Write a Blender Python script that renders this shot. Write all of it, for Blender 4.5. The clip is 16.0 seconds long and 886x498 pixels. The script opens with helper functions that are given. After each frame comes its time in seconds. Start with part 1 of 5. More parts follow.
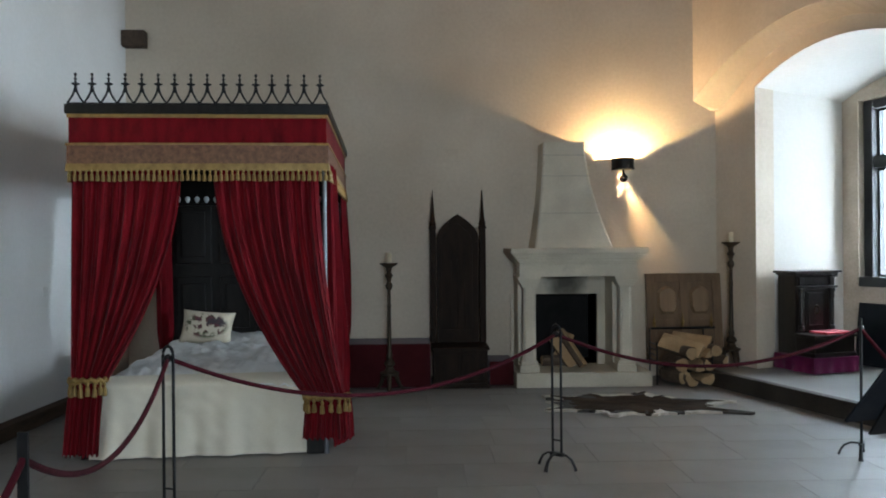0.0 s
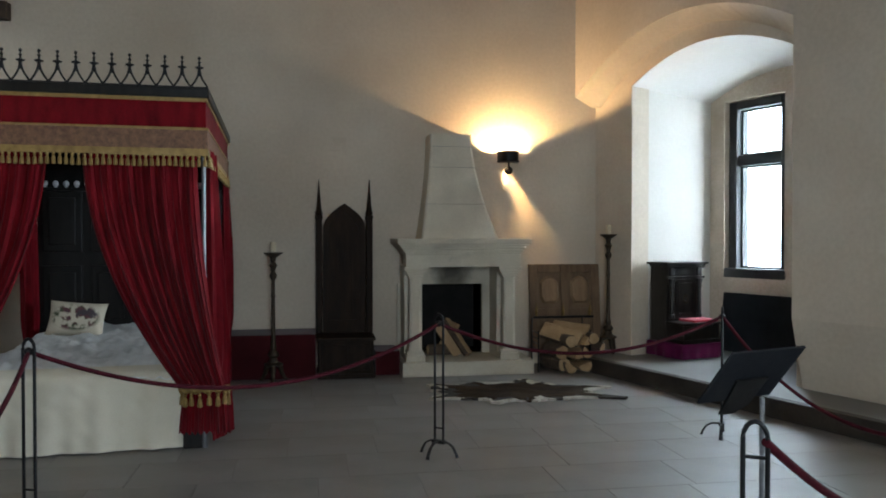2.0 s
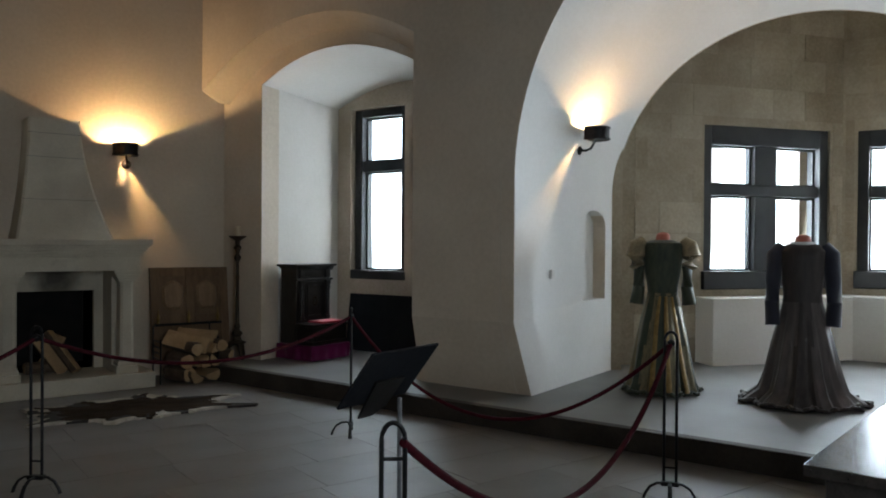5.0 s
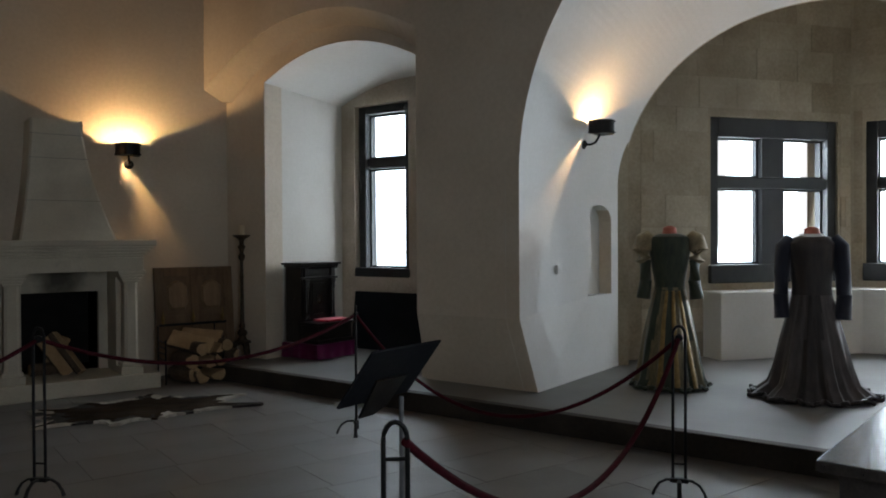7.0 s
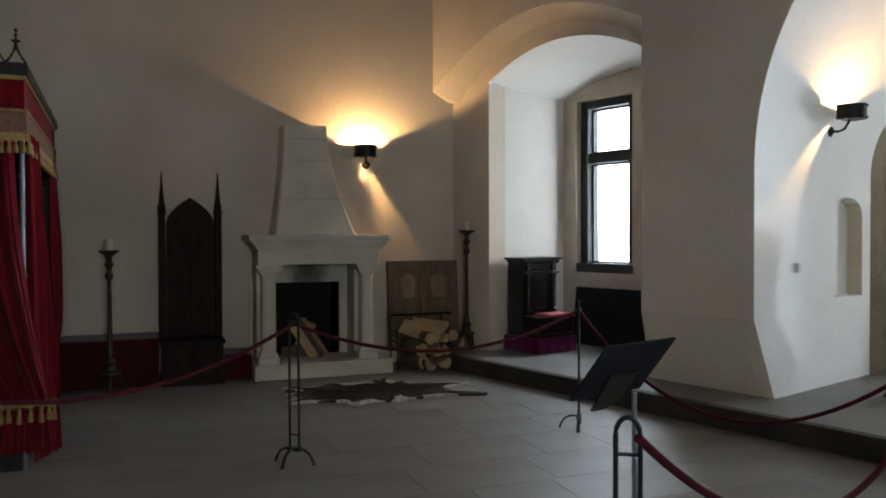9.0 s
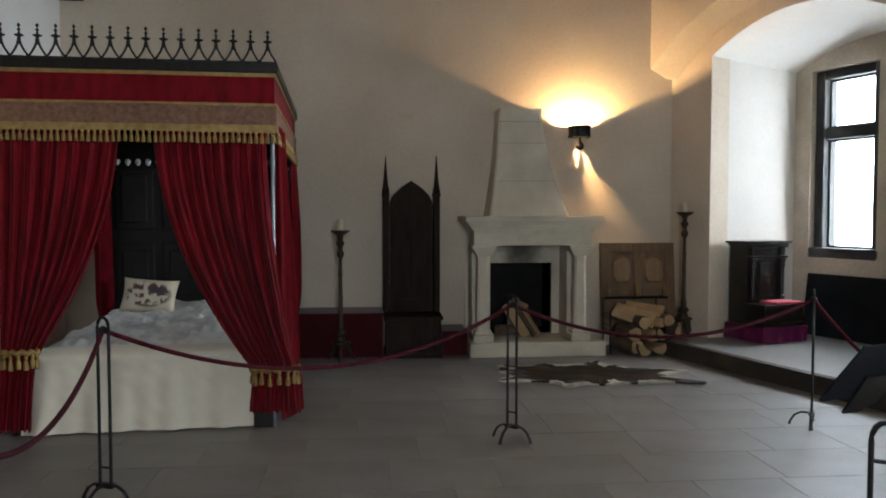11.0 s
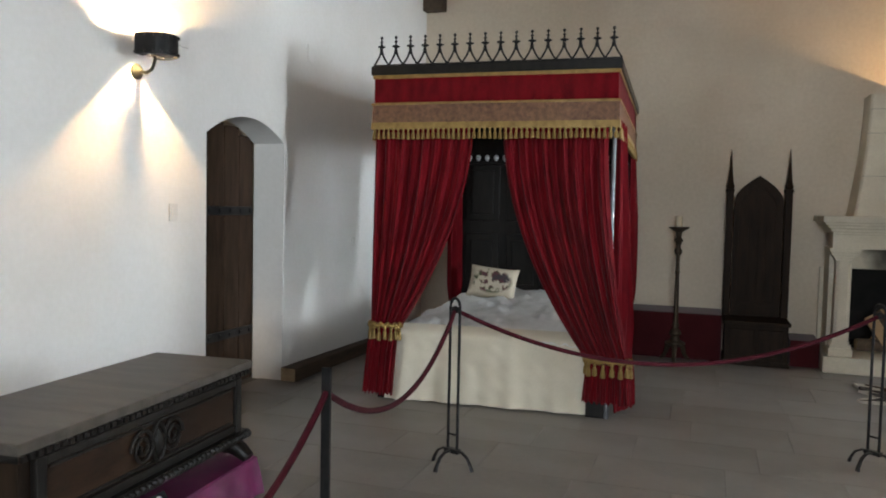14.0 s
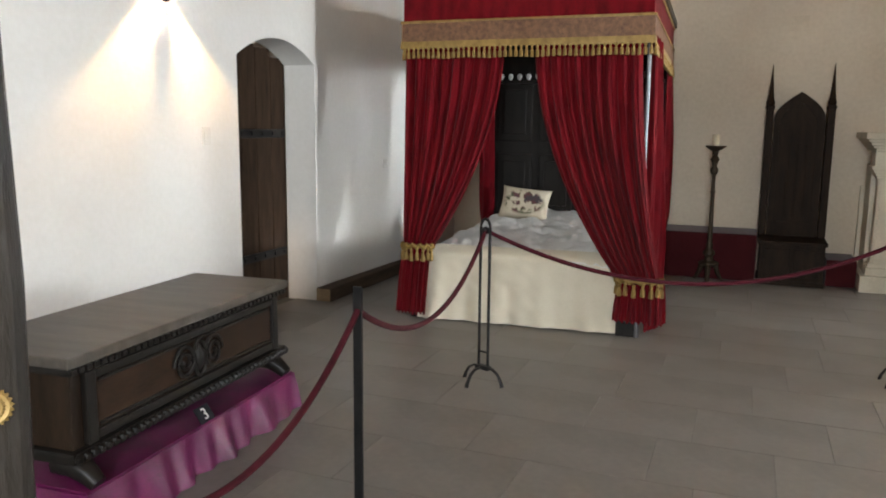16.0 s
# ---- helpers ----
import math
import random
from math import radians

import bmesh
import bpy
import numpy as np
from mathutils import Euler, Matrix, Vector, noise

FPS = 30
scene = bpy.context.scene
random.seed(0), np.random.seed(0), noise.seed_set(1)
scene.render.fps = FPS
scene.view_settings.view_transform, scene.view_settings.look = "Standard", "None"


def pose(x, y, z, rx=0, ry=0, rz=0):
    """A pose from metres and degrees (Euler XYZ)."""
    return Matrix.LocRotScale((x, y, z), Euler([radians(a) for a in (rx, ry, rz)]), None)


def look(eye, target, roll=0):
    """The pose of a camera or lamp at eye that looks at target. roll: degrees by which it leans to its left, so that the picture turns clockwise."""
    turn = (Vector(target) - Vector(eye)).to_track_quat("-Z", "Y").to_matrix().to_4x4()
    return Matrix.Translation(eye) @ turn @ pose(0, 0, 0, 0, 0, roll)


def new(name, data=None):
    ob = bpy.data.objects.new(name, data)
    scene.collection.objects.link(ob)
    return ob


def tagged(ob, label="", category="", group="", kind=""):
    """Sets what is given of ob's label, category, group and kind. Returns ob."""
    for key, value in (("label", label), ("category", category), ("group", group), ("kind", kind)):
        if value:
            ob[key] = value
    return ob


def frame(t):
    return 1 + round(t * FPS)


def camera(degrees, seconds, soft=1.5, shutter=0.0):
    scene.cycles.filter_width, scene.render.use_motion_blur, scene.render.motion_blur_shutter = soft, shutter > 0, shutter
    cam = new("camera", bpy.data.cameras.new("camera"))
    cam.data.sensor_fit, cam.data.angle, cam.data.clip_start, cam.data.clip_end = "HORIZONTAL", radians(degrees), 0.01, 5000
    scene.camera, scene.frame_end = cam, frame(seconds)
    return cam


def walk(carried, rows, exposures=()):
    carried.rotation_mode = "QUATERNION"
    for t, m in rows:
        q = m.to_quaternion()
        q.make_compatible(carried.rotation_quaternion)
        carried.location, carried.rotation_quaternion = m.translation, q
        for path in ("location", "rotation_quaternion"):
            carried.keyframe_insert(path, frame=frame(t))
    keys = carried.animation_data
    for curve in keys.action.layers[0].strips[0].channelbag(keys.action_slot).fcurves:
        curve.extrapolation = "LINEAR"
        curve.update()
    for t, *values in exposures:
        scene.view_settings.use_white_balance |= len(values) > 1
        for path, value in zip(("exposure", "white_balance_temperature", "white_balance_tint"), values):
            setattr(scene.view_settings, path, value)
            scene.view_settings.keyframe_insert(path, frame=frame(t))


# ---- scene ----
cam = camera(59.7, 16.0, soft=1.9)
PATH = [
    (0, (0.431, -1.823, 1.497), (0.489, 0.176, 1.493), -0.5),
    (0.5, (0.453, -1.856, 1.488), (0.534, 0.143, 1.485), -0.3),
    (1, (0.449, -1.828, 1.498), (0.608, 0.166, 1.49), -0.1),
    (1.5, (0.441, -1.822, 1.516), (0.679, 0.164, 1.49), 0.1),
    (2, (0.48, -1.83, 1.493), (0.817, 0.141, 1.463), 0.0),
    (2.5, (0.51, -1.807, 1.501), (0.957, 0.143, 1.465), 0.3),
    (3, (0.539, -1.723, 1.488), (1.126, 0.189, 1.46), 0.5),
    (3.5, (0.513, -1.675, 1.492), (1.264, 0.178, 1.47), 0.5),
    (4, (0.558, -1.65, 1.488), (1.474, 0.128, 1.462), 0.7),
    (4.5, (0.562, -1.647, 1.483), (1.613, 0.055, 1.458), 0.6),
    (4.7, (0.542, -1.631, 1.476), (1.654, 0.031, 1.456), 0.5),
    (5.75, (0.566, -1.614, 1.471), (1.872, -0.099, 1.449), 0.3),
    (6.8, (0.586, -1.601, 1.468), (1.834, -0.038, 1.445), 0.0),
    (7, (0.589, -1.587, 1.465), (1.774, 0.023, 1.441), -0.3),
    (7.5, (0.587, -1.585, 1.464), (1.616, 0.13, 1.448), -0.2),
    (8, (0.585, -1.586, 1.464), (1.48, 0.203, 1.446), -0.0),
    (10.3, (0.438, -1.651, 1.494), (0.841, 0.307, 1.427), -0.2),
    (10.5, (0.445, -1.643, 1.5), (0.783, 0.327, 1.425), -0.1),
    (11, (0.429, -1.642, 1.495), (0.609, 0.348, 1.407), -0.0),
    (11.5, (0.428, -1.663, 1.496), (0.441, 0.335, 1.403), 0.1),
    (12, (0.418, -1.634, 1.486), (0.275, 0.359, 1.397), 0.4),
    (12.5, (0.409, -1.653, 1.484), (0.122, 0.325, 1.393), 0.8),
    (13, (0.402, -1.67, 1.49), (-0.017, 0.283, 1.392), 1.2),
    (13.5, (0.409, -1.682, 1.488), (-0.133, 0.241, 1.389), 1.2),
    (14, (0.394, -1.688, 1.48), (-0.26, 0.199, 1.373), 1.2),
    (14.5, (0.389, -1.698, 1.48), (-0.336, 0.162, 1.35), 1.2),
    (15, (0.394, -1.697, 1.475), (-0.376, 0.141, 1.302), 1.0),
    (15.5, (0.401, -1.694, 1.485), (-0.341, 0.149, 1.252), 0.8),
    (16, (0.427, -1.706, 1.477), (-0.301, 0.132, 1.168), 0.6),
]
EXPOSURES = [(0, 0.45, 6300, 9), (2.0, 0.3, 6400, 9), (3.5, -0.1, 6600, 11), (4.5, -0.6, 6700, 11), (7.0, -1.25, 6800, 13), (8.0, -0.85, 6800, 13), (10.5, 0.05, 6900, 14), (11.5, 0.4, 6900, 13), (12.5, 0.65, 6900, 12), (14.0, 0.8, 7100, 14), (15.0, 0.9, 7300, 15), (16.0, 1.2, 7600, 16)]
walk(cam, [(t, look(eye, target, roll)) for t, eye, target, roll in PATH], EXPOSURES)

# ---- world and light ----
world = bpy.data.worlds.new("sky")
scene.world = world
world.use_nodes = True
wn = world.node_tree.nodes
sky = wn.new("ShaderNodeTexSky")
sky.sky_type, sky.sun_disc = "NISHITA", False
sky.sun_elevation, sky.sun_rotation, sky.air_density, sky.dust_density = radians(40), radians(200), 1.0, 4.0
wn["Background"].inputs["Strength"].default_value = 0.15
world.node_tree.links.new(sky.outputs["Color"], wn["Background"].inputs["Color"])

ANG = radians(20)
CORNER = Vector((3.59, 7.0))
ALONG = Vector((math.sin(ANG), -math.cos(ANG)))
OUT = Vector((math.cos(ANG), math.sin(ANG)))


def wpt(u, w, z):
    """Window wall: u along it from the room's corner, w outward, z up."""
    q = CORNER + ALONG * u + OUT * w
    return Vector((q.x, q.y, z))


def area_lamp(name, centre, target, sx, sy, power, colour):
    d = bpy.data.lights.new(name, "AREA")
    d.shape, d.size, d.size_y, d.energy, d.color = "RECTANGLE", sx, sy, power, colour
    ob = new(name, d)
    ob.matrix_world = look(centre, target)
    return ob


def bulb(name, p, power, colour=(1.0, 0.66, 0.32), r=0.03):
    d = bpy.data.lights.new(name, "POINT")
    d.energy, d.color, d.shadow_soft_size = power, colour, r
    ob = new(name, d)
    ob.location = p
    return ob


DAY = (0.70, 0.86, 1.0)
area_lamp("daylight_window_1", wpt(1.29, 1.95, 2.06), wpt(1.29, 0, 2.0), 0.80, 2.06, 125, DAY)
area_lamp("daylight_window_2", (9.15, 3.62, 1.85), (8.4, 1.9, 1.5), 1.0, 1.7, 330, DAY)
area_lamp("daylight_window_3", wpt(6.66, 5.0, 1.85), wpt(6.66, 3.0, 1.5), 0.9, 1.7, 620, DAY)

area_lamp("daylight_window_4", (13.2, -0.63, 2.0), (0.0, 3.6, 1.4), 0.9, 1.6, 1700, DAY)
# Fill lamp added behind the camera to brighten the fireplace wall; no source known.
area_lamp("south_fill_light", (1.0, -4.72, 1.9), (0.9, 7.0, 1.5), 1.3, 1.6, 150, DAY)

# ---- materials ----


def shader(name, rough=0.8, metal=0.0, spec=0.5):
    m = bpy.data.materials.new(name)
    m.use_nodes = True
    b = m.node_tree.nodes["Principled BSDF"]
    b.inputs["Roughness"].default_value = rough
    b.inputs["Metallic"].default_value = metal
    b.inputs["Specular IOR Level"].default_value = spec
    return m, m.node_tree.nodes, m.node_tree.links, b


def ramp(nodes, stops):
    r = nodes.new("ShaderNodeValToRGB")
    el = r.color_ramp.elements
    el[0].position, el[0].color = stops[0][0], (*stops[0][1], 1)
    el[1].position, el[1].color = stops[-1][0], (*stops[-1][1], 1)
    for pos, col in stops[1:-1]:
        e = el.new(pos)
        e.color = (*col, 1)
    return r


def surface(name, dark, light, scale=2.0, fine=40.0, rough=0.85, bump=0.15, metal=0.0, stretch=(1, 1, 1), spec=0.4, stain=None, vary=0.0, dist=0.01, sheen=0.0):
    """Two scales of noise for colour, fine relief, an optional third stain colour."""
    m, n, l, b = shader(name, rough, metal, spec)
    tc = n.new("ShaderNodeTexCoord")
    mp = n.new("ShaderNodeMapping")
    mp.inputs["Scale"].default_value = stretch
    l.new(tc.outputs["Object"], mp.inputs["Vector"])
    big = n.new("ShaderNodeTexNoise")
    big.inputs["Scale"].default_value, big.inputs["Detail"].default_value = scale, 6
    sm = n.new("ShaderNodeTexNoise")
    sm.inputs["Scale"].default_value, sm.inputs["Detail"].default_value = fine, 8
    l.new(mp.outputs["Vector"], big.inputs["Vector"])
    l.new(mp.outputs["Vector"], sm.inputs["Vector"])
    mix = n.new("ShaderNodeMath")
    mix.operation = "MULTIPLY_ADD"
    mix.inputs[1].default_value, mix.inputs[2].default_value = 0.35, 0.0
    l.new(sm.outputs["Fac"], mix.inputs[0])
    add = n.new("ShaderNodeMath")
    add.operation = "MULTIPLY_ADD"
    add.inputs[1].default_value = 0.65
    l.new(big.outputs["Fac"], add.inputs[0])
    l.new(mix.outputs[0], add.inputs[2])
    fac = add.outputs[0]
    if vary:
        oi = n.new("ShaderNodeObjectInfo")
        va = n.new("ShaderNodeMath")
        va.operation = "MULTIPLY_ADD"
        va.inputs[1].default_value = vary
        l.new(oi.outputs["Random"], va.inputs[0])
        l.new(fac, va.inputs[2])
        sub = n.new("ShaderNodeMath")
        sub.operation, sub.inputs[1].default_value = "SUBTRACT", vary / 2
        l.new(va.outputs[0], sub.inputs[0])
        fac = sub.outputs[0]
    r = ramp(n, [(0.3, dark), (0.7, light)])
    l.new(fac, r.inputs["Fac"])
    col = r.outputs["Color"]
    if stain:
        sn = n.new("ShaderNodeTexNoise")
        sn.inputs["Scale"].default_value, sn.inputs["Detail"].default_value = scale * 0.45, 8
        l.new(tc.outputs["Object"], sn.inputs["Vector"])
        sr = ramp(n, [(0.52, (0, 0, 0)), (0.72, (0.6, 0.6, 0.6))])
        l.new(sn.outputs["Fac"], sr.inputs["Fac"])
        mc = n.new("ShaderNodeMix")
        mc.data_type = "RGBA"
        l.new(sr.outputs["Color"], mc.inputs["Factor"])
        l.new(col, mc.inputs[6])
        mc.inputs[7].default_value = (*stain, 1)
        col = mc.outputs[2]
    l.new(col, b.inputs["Base Color"])
    bm_ = n.new("ShaderNodeBump")
    bm_.inputs["Strength"].default_value, bm_.inputs["Distance"].default_value = bump, dist
    l.new(add.outputs[0], bm_.inputs["Height"])
    l.new(bm_.outputs["Normal"], b.inputs["Normal"])
    rr = n.new("ShaderNodeMapRange")
    rr.inputs["To Min"].default_value, rr.inputs["To Max"].default_value = max(0.03, rough - 0.12), min(1.0, rough + 0.12)
    l.new(sm.outputs["Fac"], rr.inputs["Value"])
    l.new(rr.outputs["Result"], b.inputs["Roughness"])
    if sheen:
        b.inputs["Sheen Weight"].default_value = sheen
    return m


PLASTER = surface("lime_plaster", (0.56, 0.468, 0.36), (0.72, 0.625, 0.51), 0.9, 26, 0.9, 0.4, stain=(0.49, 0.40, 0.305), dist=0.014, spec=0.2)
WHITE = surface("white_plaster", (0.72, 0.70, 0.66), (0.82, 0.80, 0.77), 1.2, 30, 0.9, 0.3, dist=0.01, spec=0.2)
NICHEW = surface("cream_plaster", (0.66, 0.625, 0.565), (0.77, 0.735, 0.68), 1.0, 28, 0.9, 0.35, stain=(0.60, 0.55, 0.48), dist=0.012, spec=0.2)
OUTERW = surface("patchy_old_plaster", (0.38, 0.31, 0.235), (0.60, 0.51, 0.42), 2.0, 34, 0.9, 0.5, stain=(0.30, 0.235, 0.17), spec=0.2)
ASHLAR = surface("beige_ashlar", (0.27, 0.22, 0.155), (0.50, 0.43, 0.33), 1.6, 30, 0.9, 0.6, stain=(0.20, 0.15, 0.105), vary=0.22, spec=0.2)
FLAG = surface("flagstone", (0.128, 0.115, 0.105), (0.238, 0.217, 0.200), 1.3, 24, 0.50, 0.30, stain=(0.105, 0.092, 0.083), vary=0.05, dist=0.006, spec=0.5)
JOINT = surface("floor_joint", (0.12, 0.11, 0.10), (0.17, 0.158, 0.147), 6, 60, 0.9, 0.3)
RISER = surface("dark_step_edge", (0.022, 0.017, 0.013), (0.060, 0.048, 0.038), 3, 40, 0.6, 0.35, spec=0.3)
DAIS = surface("dais_stone", (0.13, 0.126, 0.12), (0.23, 0.222, 0.21), 1.2, 45, 0.5, 0.15, vary=0.1, dist=0.005)
LIME = surface("limestone", (0.52, 0.46, 0.355), (0.70, 0.635, 0.515), 3.0, 60, 0.8, 0.25, stain=(0.38, 0.33, 0.265), dist=0.006)
SOOT = surface("sooted_brick", (0.006, 0.006, 0.006), (0.02, 0.018, 0.016), 5, 50, 0.95, 0.4)
FRAME = surface("dark_window_stone", (0.018, 0.019, 0.020), (0.048, 0.047, 0.046), 3, 50, 0.7, 0.3)
IRON = surface("black_iron", (0.010, 0.010, 0.011), (0.028, 0.027, 0.027), 8, 90, 0.45, 0.25, metal=0.6, dist=0.003)
OAKD = surface("dark_oak", (0.008, 0.005, 0.003), (0.034, 0.019, 0.011), 3, 24, 0.6, 0.35, stretch=(6, 6, 1), dist=0.004, spec=0.12)
OAKB = surface("black_oak", (0.004, 0.0035, 0.003), (0.015, 0.012, 0.010), 4, 30, 0.42, 0.3, stretch=(5, 5, 1), dist=0.004, spec=0.2)
WALNUT = surface("worn_walnut", (0.012, 0.0065, 0.004), (0.050, 0.026, 0.015), 4, 30, 0.6, 0.4, stretch=(1, 3, 3), dist=0.005, spec=0.1, stain=(0.010, 0.007, 0.006))
# Lid colour: greyer and paler than the chest's other wood.
CHESTTOP = surface("grey_brown_chest_top", (0.045, 0.037, 0.030), (0.105, 0.088, 0.074), 2.5, 40, 0.45, 0.2, stretch=(6, 1, 1), dist=0.003, spec=0.25)
PANELW = surface("panel_wood", (0.10, 0.055, 0.028), (0.22, 0.135, 0.07), 3, 24, 0.55, 0.3, stretch=(6, 6, 1), dist=0.004)
PANELL = surface("pale_panel_wood", (0.19, 0.115, 0.06), (0.32, 0.205, 0.115), 3, 24, 0.55, 0.2, stretch=(6, 6, 1))
DOORW = surface("worn_door_oak", (0.014, 0.008, 0.005), (0.058, 0.032, 0.019), 3, 24, 0.65, 0.4, stretch=(6, 6, 1), dist=0.005, spec=0.12)
BEAMW = surface("beam_wood", (0.035, 0.022, 0.014), (0.10, 0.065, 0.042), 3, 24, 0.8, 0.4, stretch=(6, 1, 6))
ENDGR = surface("beam_end_grain", (0.20, 0.13, 0.075), (0.36, 0.25, 0.15), 8, 40, 0.85, 0.3)
VELVET = surface("red_velvet", (0.060, 0.0011, 0.0026), (0.165, 0.0035, 0.008), 5, 70, 0.85, 0.2, stretch=(3, 3, 1), sheen=0.05, spec=0.1)
DADOR = surface("dark_red_cloth", (0.040, 0.005, 0.007), (0.075, 0.010, 0.013), 4, 60, 0.9, 0.2, sheen=0.2, spec=0.1)
BROCADE = surface("brown_brocade", (0.075, 0.030, 0.020), (0.21, 0.105, 0.055), 30, 120, 0.7, 0.4, dist=0.004)
GOLD = surface("gold_braid", (0.15, 0.085, 0.022), (0.33, 0.21, 0.065), 20, 140, 0.5, 0.4, metal=0.25, dist=0.004)
LINEN = surface("cream_bedspread", (0.56, 0.50, 0.39), (0.70, 0.64, 0.52), 3, 120, 0.9, 0.2, dist=0.003, sheen=0.1)
SHEET = surface("white_quilt", (0.60, 0.60, 0.58), (0.74, 0.73, 0.71), 6, 70, 0.9, 0.3, dist=0.008, sheen=0.1)
ROPE = surface("burgundy_rope", (0.030, 0.003, 0.006), (0.075, 0.007, 0.014), 25, 160, 0.9, 0.5, spec=0.15, sheen=0.02, dist=0.004)
PURPLE = surface("magenta_satin", (0.055, 0.004, 0.028), (0.17, 0.012, 0.080), 6, 70, 0.42, 0.2, dist=0.004, spec=0.35)
WAX = surface("candle_wax", (0.60, 0.50, 0.34), (0.74, 0.64, 0.47), 9, 60, 0.6, 0.1)
BRONZE = surface("dark_bronze", (0.035, 0.026, 0.017), (0.085, 0.062, 0.04), 9, 80, 0.5, 0.3, metal=0.55, dist=0.003)
BARK = surface("bark", (0.06, 0.04, 0.027), (0.15, 0.105, 0.07), 14, 70, 0.95, 0.8, dist=0.01)
CUT = surface("cut_log", (0.32, 0.20, 0.10), (0.52, 0.36, 0.20), 7, 60, 0.85, 0.3, vary=0.2)
GREYM = surface("silver_post", (0.12, 0.12, 0.13), (0.24, 0.24, 0.25), 10, 60, 0.35, 0.1, metal=0.6)
BOARD = surface("black_board", (0.006, 0.007, 0.009), (0.015, 0.017, 0.021), 4, 60, 0.55, 0.1, spec=0.12)
PLASTIC = surface("switch_plastic", (0.62, 0.60, 0.56), (0.72, 0.70, 0.66), 6, 60, 0.4, 0.02)
REDPAD = surface("red_pad", (0.45, 0.012, 0.035), (0.62, 0.02, 0.06), 6, 80, 0.7, 0.2, sheen=0.3)

# ---- geometry helpers ----


def link(bm, name, material, parent=None, smooth=False, label=""):
    me = bpy.data.meshes.new(name)
    bmesh.ops.recalc_face_normals(bm, faces=bm.faces)
    bm.to_mesh(me)
    bm.free()
    for m in (material if isinstance(material, (list, tuple)) else (material,)):
        me.materials.append(m)
    if smooth:
        me.shade_smooth()
        me.set_sharp_from_angle(angle=radians(40))
    ob = new(name, me)
    if parent is not None:
        ob.parent = parent
    if label:
        ob["label"] = label
    return ob


def part(name, bm, material, parent, label="", smooth=False):
    return link(bm, name, material, parent, smooth, label)


def thing(name, label, category, group="", m=None):
    ob = new(name)
    ob.empty_display_size = 0.1
    if m is not None:
        ob.matrix_basis = m
    return tagged(ob, label, category, group)


def box(bm, x0, y0, z0, x1, y1, z1, bevel=0.0, m=None):
    vs = [bm.verts.new(p) for p in ((x0, y0, z0), (x1, y0, z0), (x1, y1, z0), (x0, y1, z0), (x0, y0, z1), (x1, y0, z1), (x1, y1, z1), (x0, y1, z1))]
    fs = [bm.faces.new([vs[i] for i in f]) for f in ((3, 2, 1, 0), (4, 5, 6, 7), (0, 1, 5, 4), (1, 2, 6, 5), (2, 3, 7, 6), (3, 0, 4, 7))]
    if bevel:
        r = bmesh.ops.bevel(bm, geom=list({e for f in fs for e in f.edges}), offset=bevel, segments=2, affect="EDGES", profile=0.6)
        vs = list({v for f in r["faces"] for v in f.verts} | {v for v in vs if v.is_valid})
    if m is not None:
        for v in vs:
            v.co = m @ v.co
    return vs


def boxes(*args, bevel=0.0):
    bm = bmesh.new()
    for a in args:
        box(bm, *a, bevel=bevel)
    return bm


def lathe(bm, profile, seg=20, at=(0, 0, 0), fn=None, cap=True):
    """Turned form: profile of (radius, z)."""
    rings = []
    for r, z in profile:
        ring = []
        for i in range(seg):
            a = 2 * math.pi * i / seg
            rr = r * (fn(a, z) if fn else 1.0)
            ring.append(bm.verts.new((at[0] + rr * math.cos(a), at[1] + rr * math.sin(a), at[2] + z)))
        rings.append(ring)
    for a, b in zip(rings, rings[1:]):
        for i in range(seg):
            bm.faces.new((a[i], a[(i + 1) % seg], b[(i + 1) % seg], b[i]))
    if cap:
        bm.faces.new(rings[0][::-1])
        bm.faces.new(rings[-1])
    return rings


def tube(bm, pts, r, seg=8, flat=1.0):
    """A round bar along points; r may be a list."""
    pts = [Vector(p) for p in pts]
    rings = []
    for i, p in enumerate(pts):
        d = (pts[min(i + 1, len(pts) - 1)] - pts[max(i - 1, 0)]).normalized()
        side = d.cross(Vector((0, 0, 1)))
        if side.length < 0.05:
            side = d.cross(Vector((0, 1, 0)))
        side.normalize()
        up = side.cross(d)
        rad = r[i] if isinstance(r, (list, tuple)) else r
        rings.append([bm.verts.new(p + side * rad * math.cos(2 * math.pi * k / seg) + up * rad * flat * math.sin(2 * math.pi * k / seg)) for k in range(seg)])
    for a, b in zip(rings, rings[1:]):
        for k in range(seg):
            bm.faces.new((a[k], a[(k + 1) % seg], b[(k + 1) % seg], b[k]))
    bm.faces.new(rings[0][::-1])
    bm.faces.new(rings[-1])


def grid(bm, nu, nv, fn):
    vs = [[bm.verts.new(fn(i / nu, j / nv)) for j in range(nv + 1)] for i in range(nu + 1)]
    for i in range(nu):
        for j in range(nv):
            bm.faces.new((vs[i][j], vs[i + 1][j], vs[i + 1][j + 1], vs[i][j + 1]))
    return vs


def slab(bm, outer, holes, near, far):
    """A wall of any outline with holes: near and far turn a 2D point into a place on each face."""
    sets = []
    for fn in (near, far):
        edges, loops = [], []
        for loop in (outer, *holes):
            vs = [bm.verts.new(fn(*p)) for p in loop]
            loops.append(vs)
            edges += [bm.edges.new((vs[i], vs[(i + 1) % len(vs)])) for i in range(len(vs))]
        bmesh.ops.triangle_fill(bm, edges=edges, use_beauty=True)
        sets.append(loops)
    for a, b in zip(*sets):
        for i in range(len(a)):
            j = (i + 1) % len(a)
            bm.faces.new((a[i], a[j], b[j], b[i]))


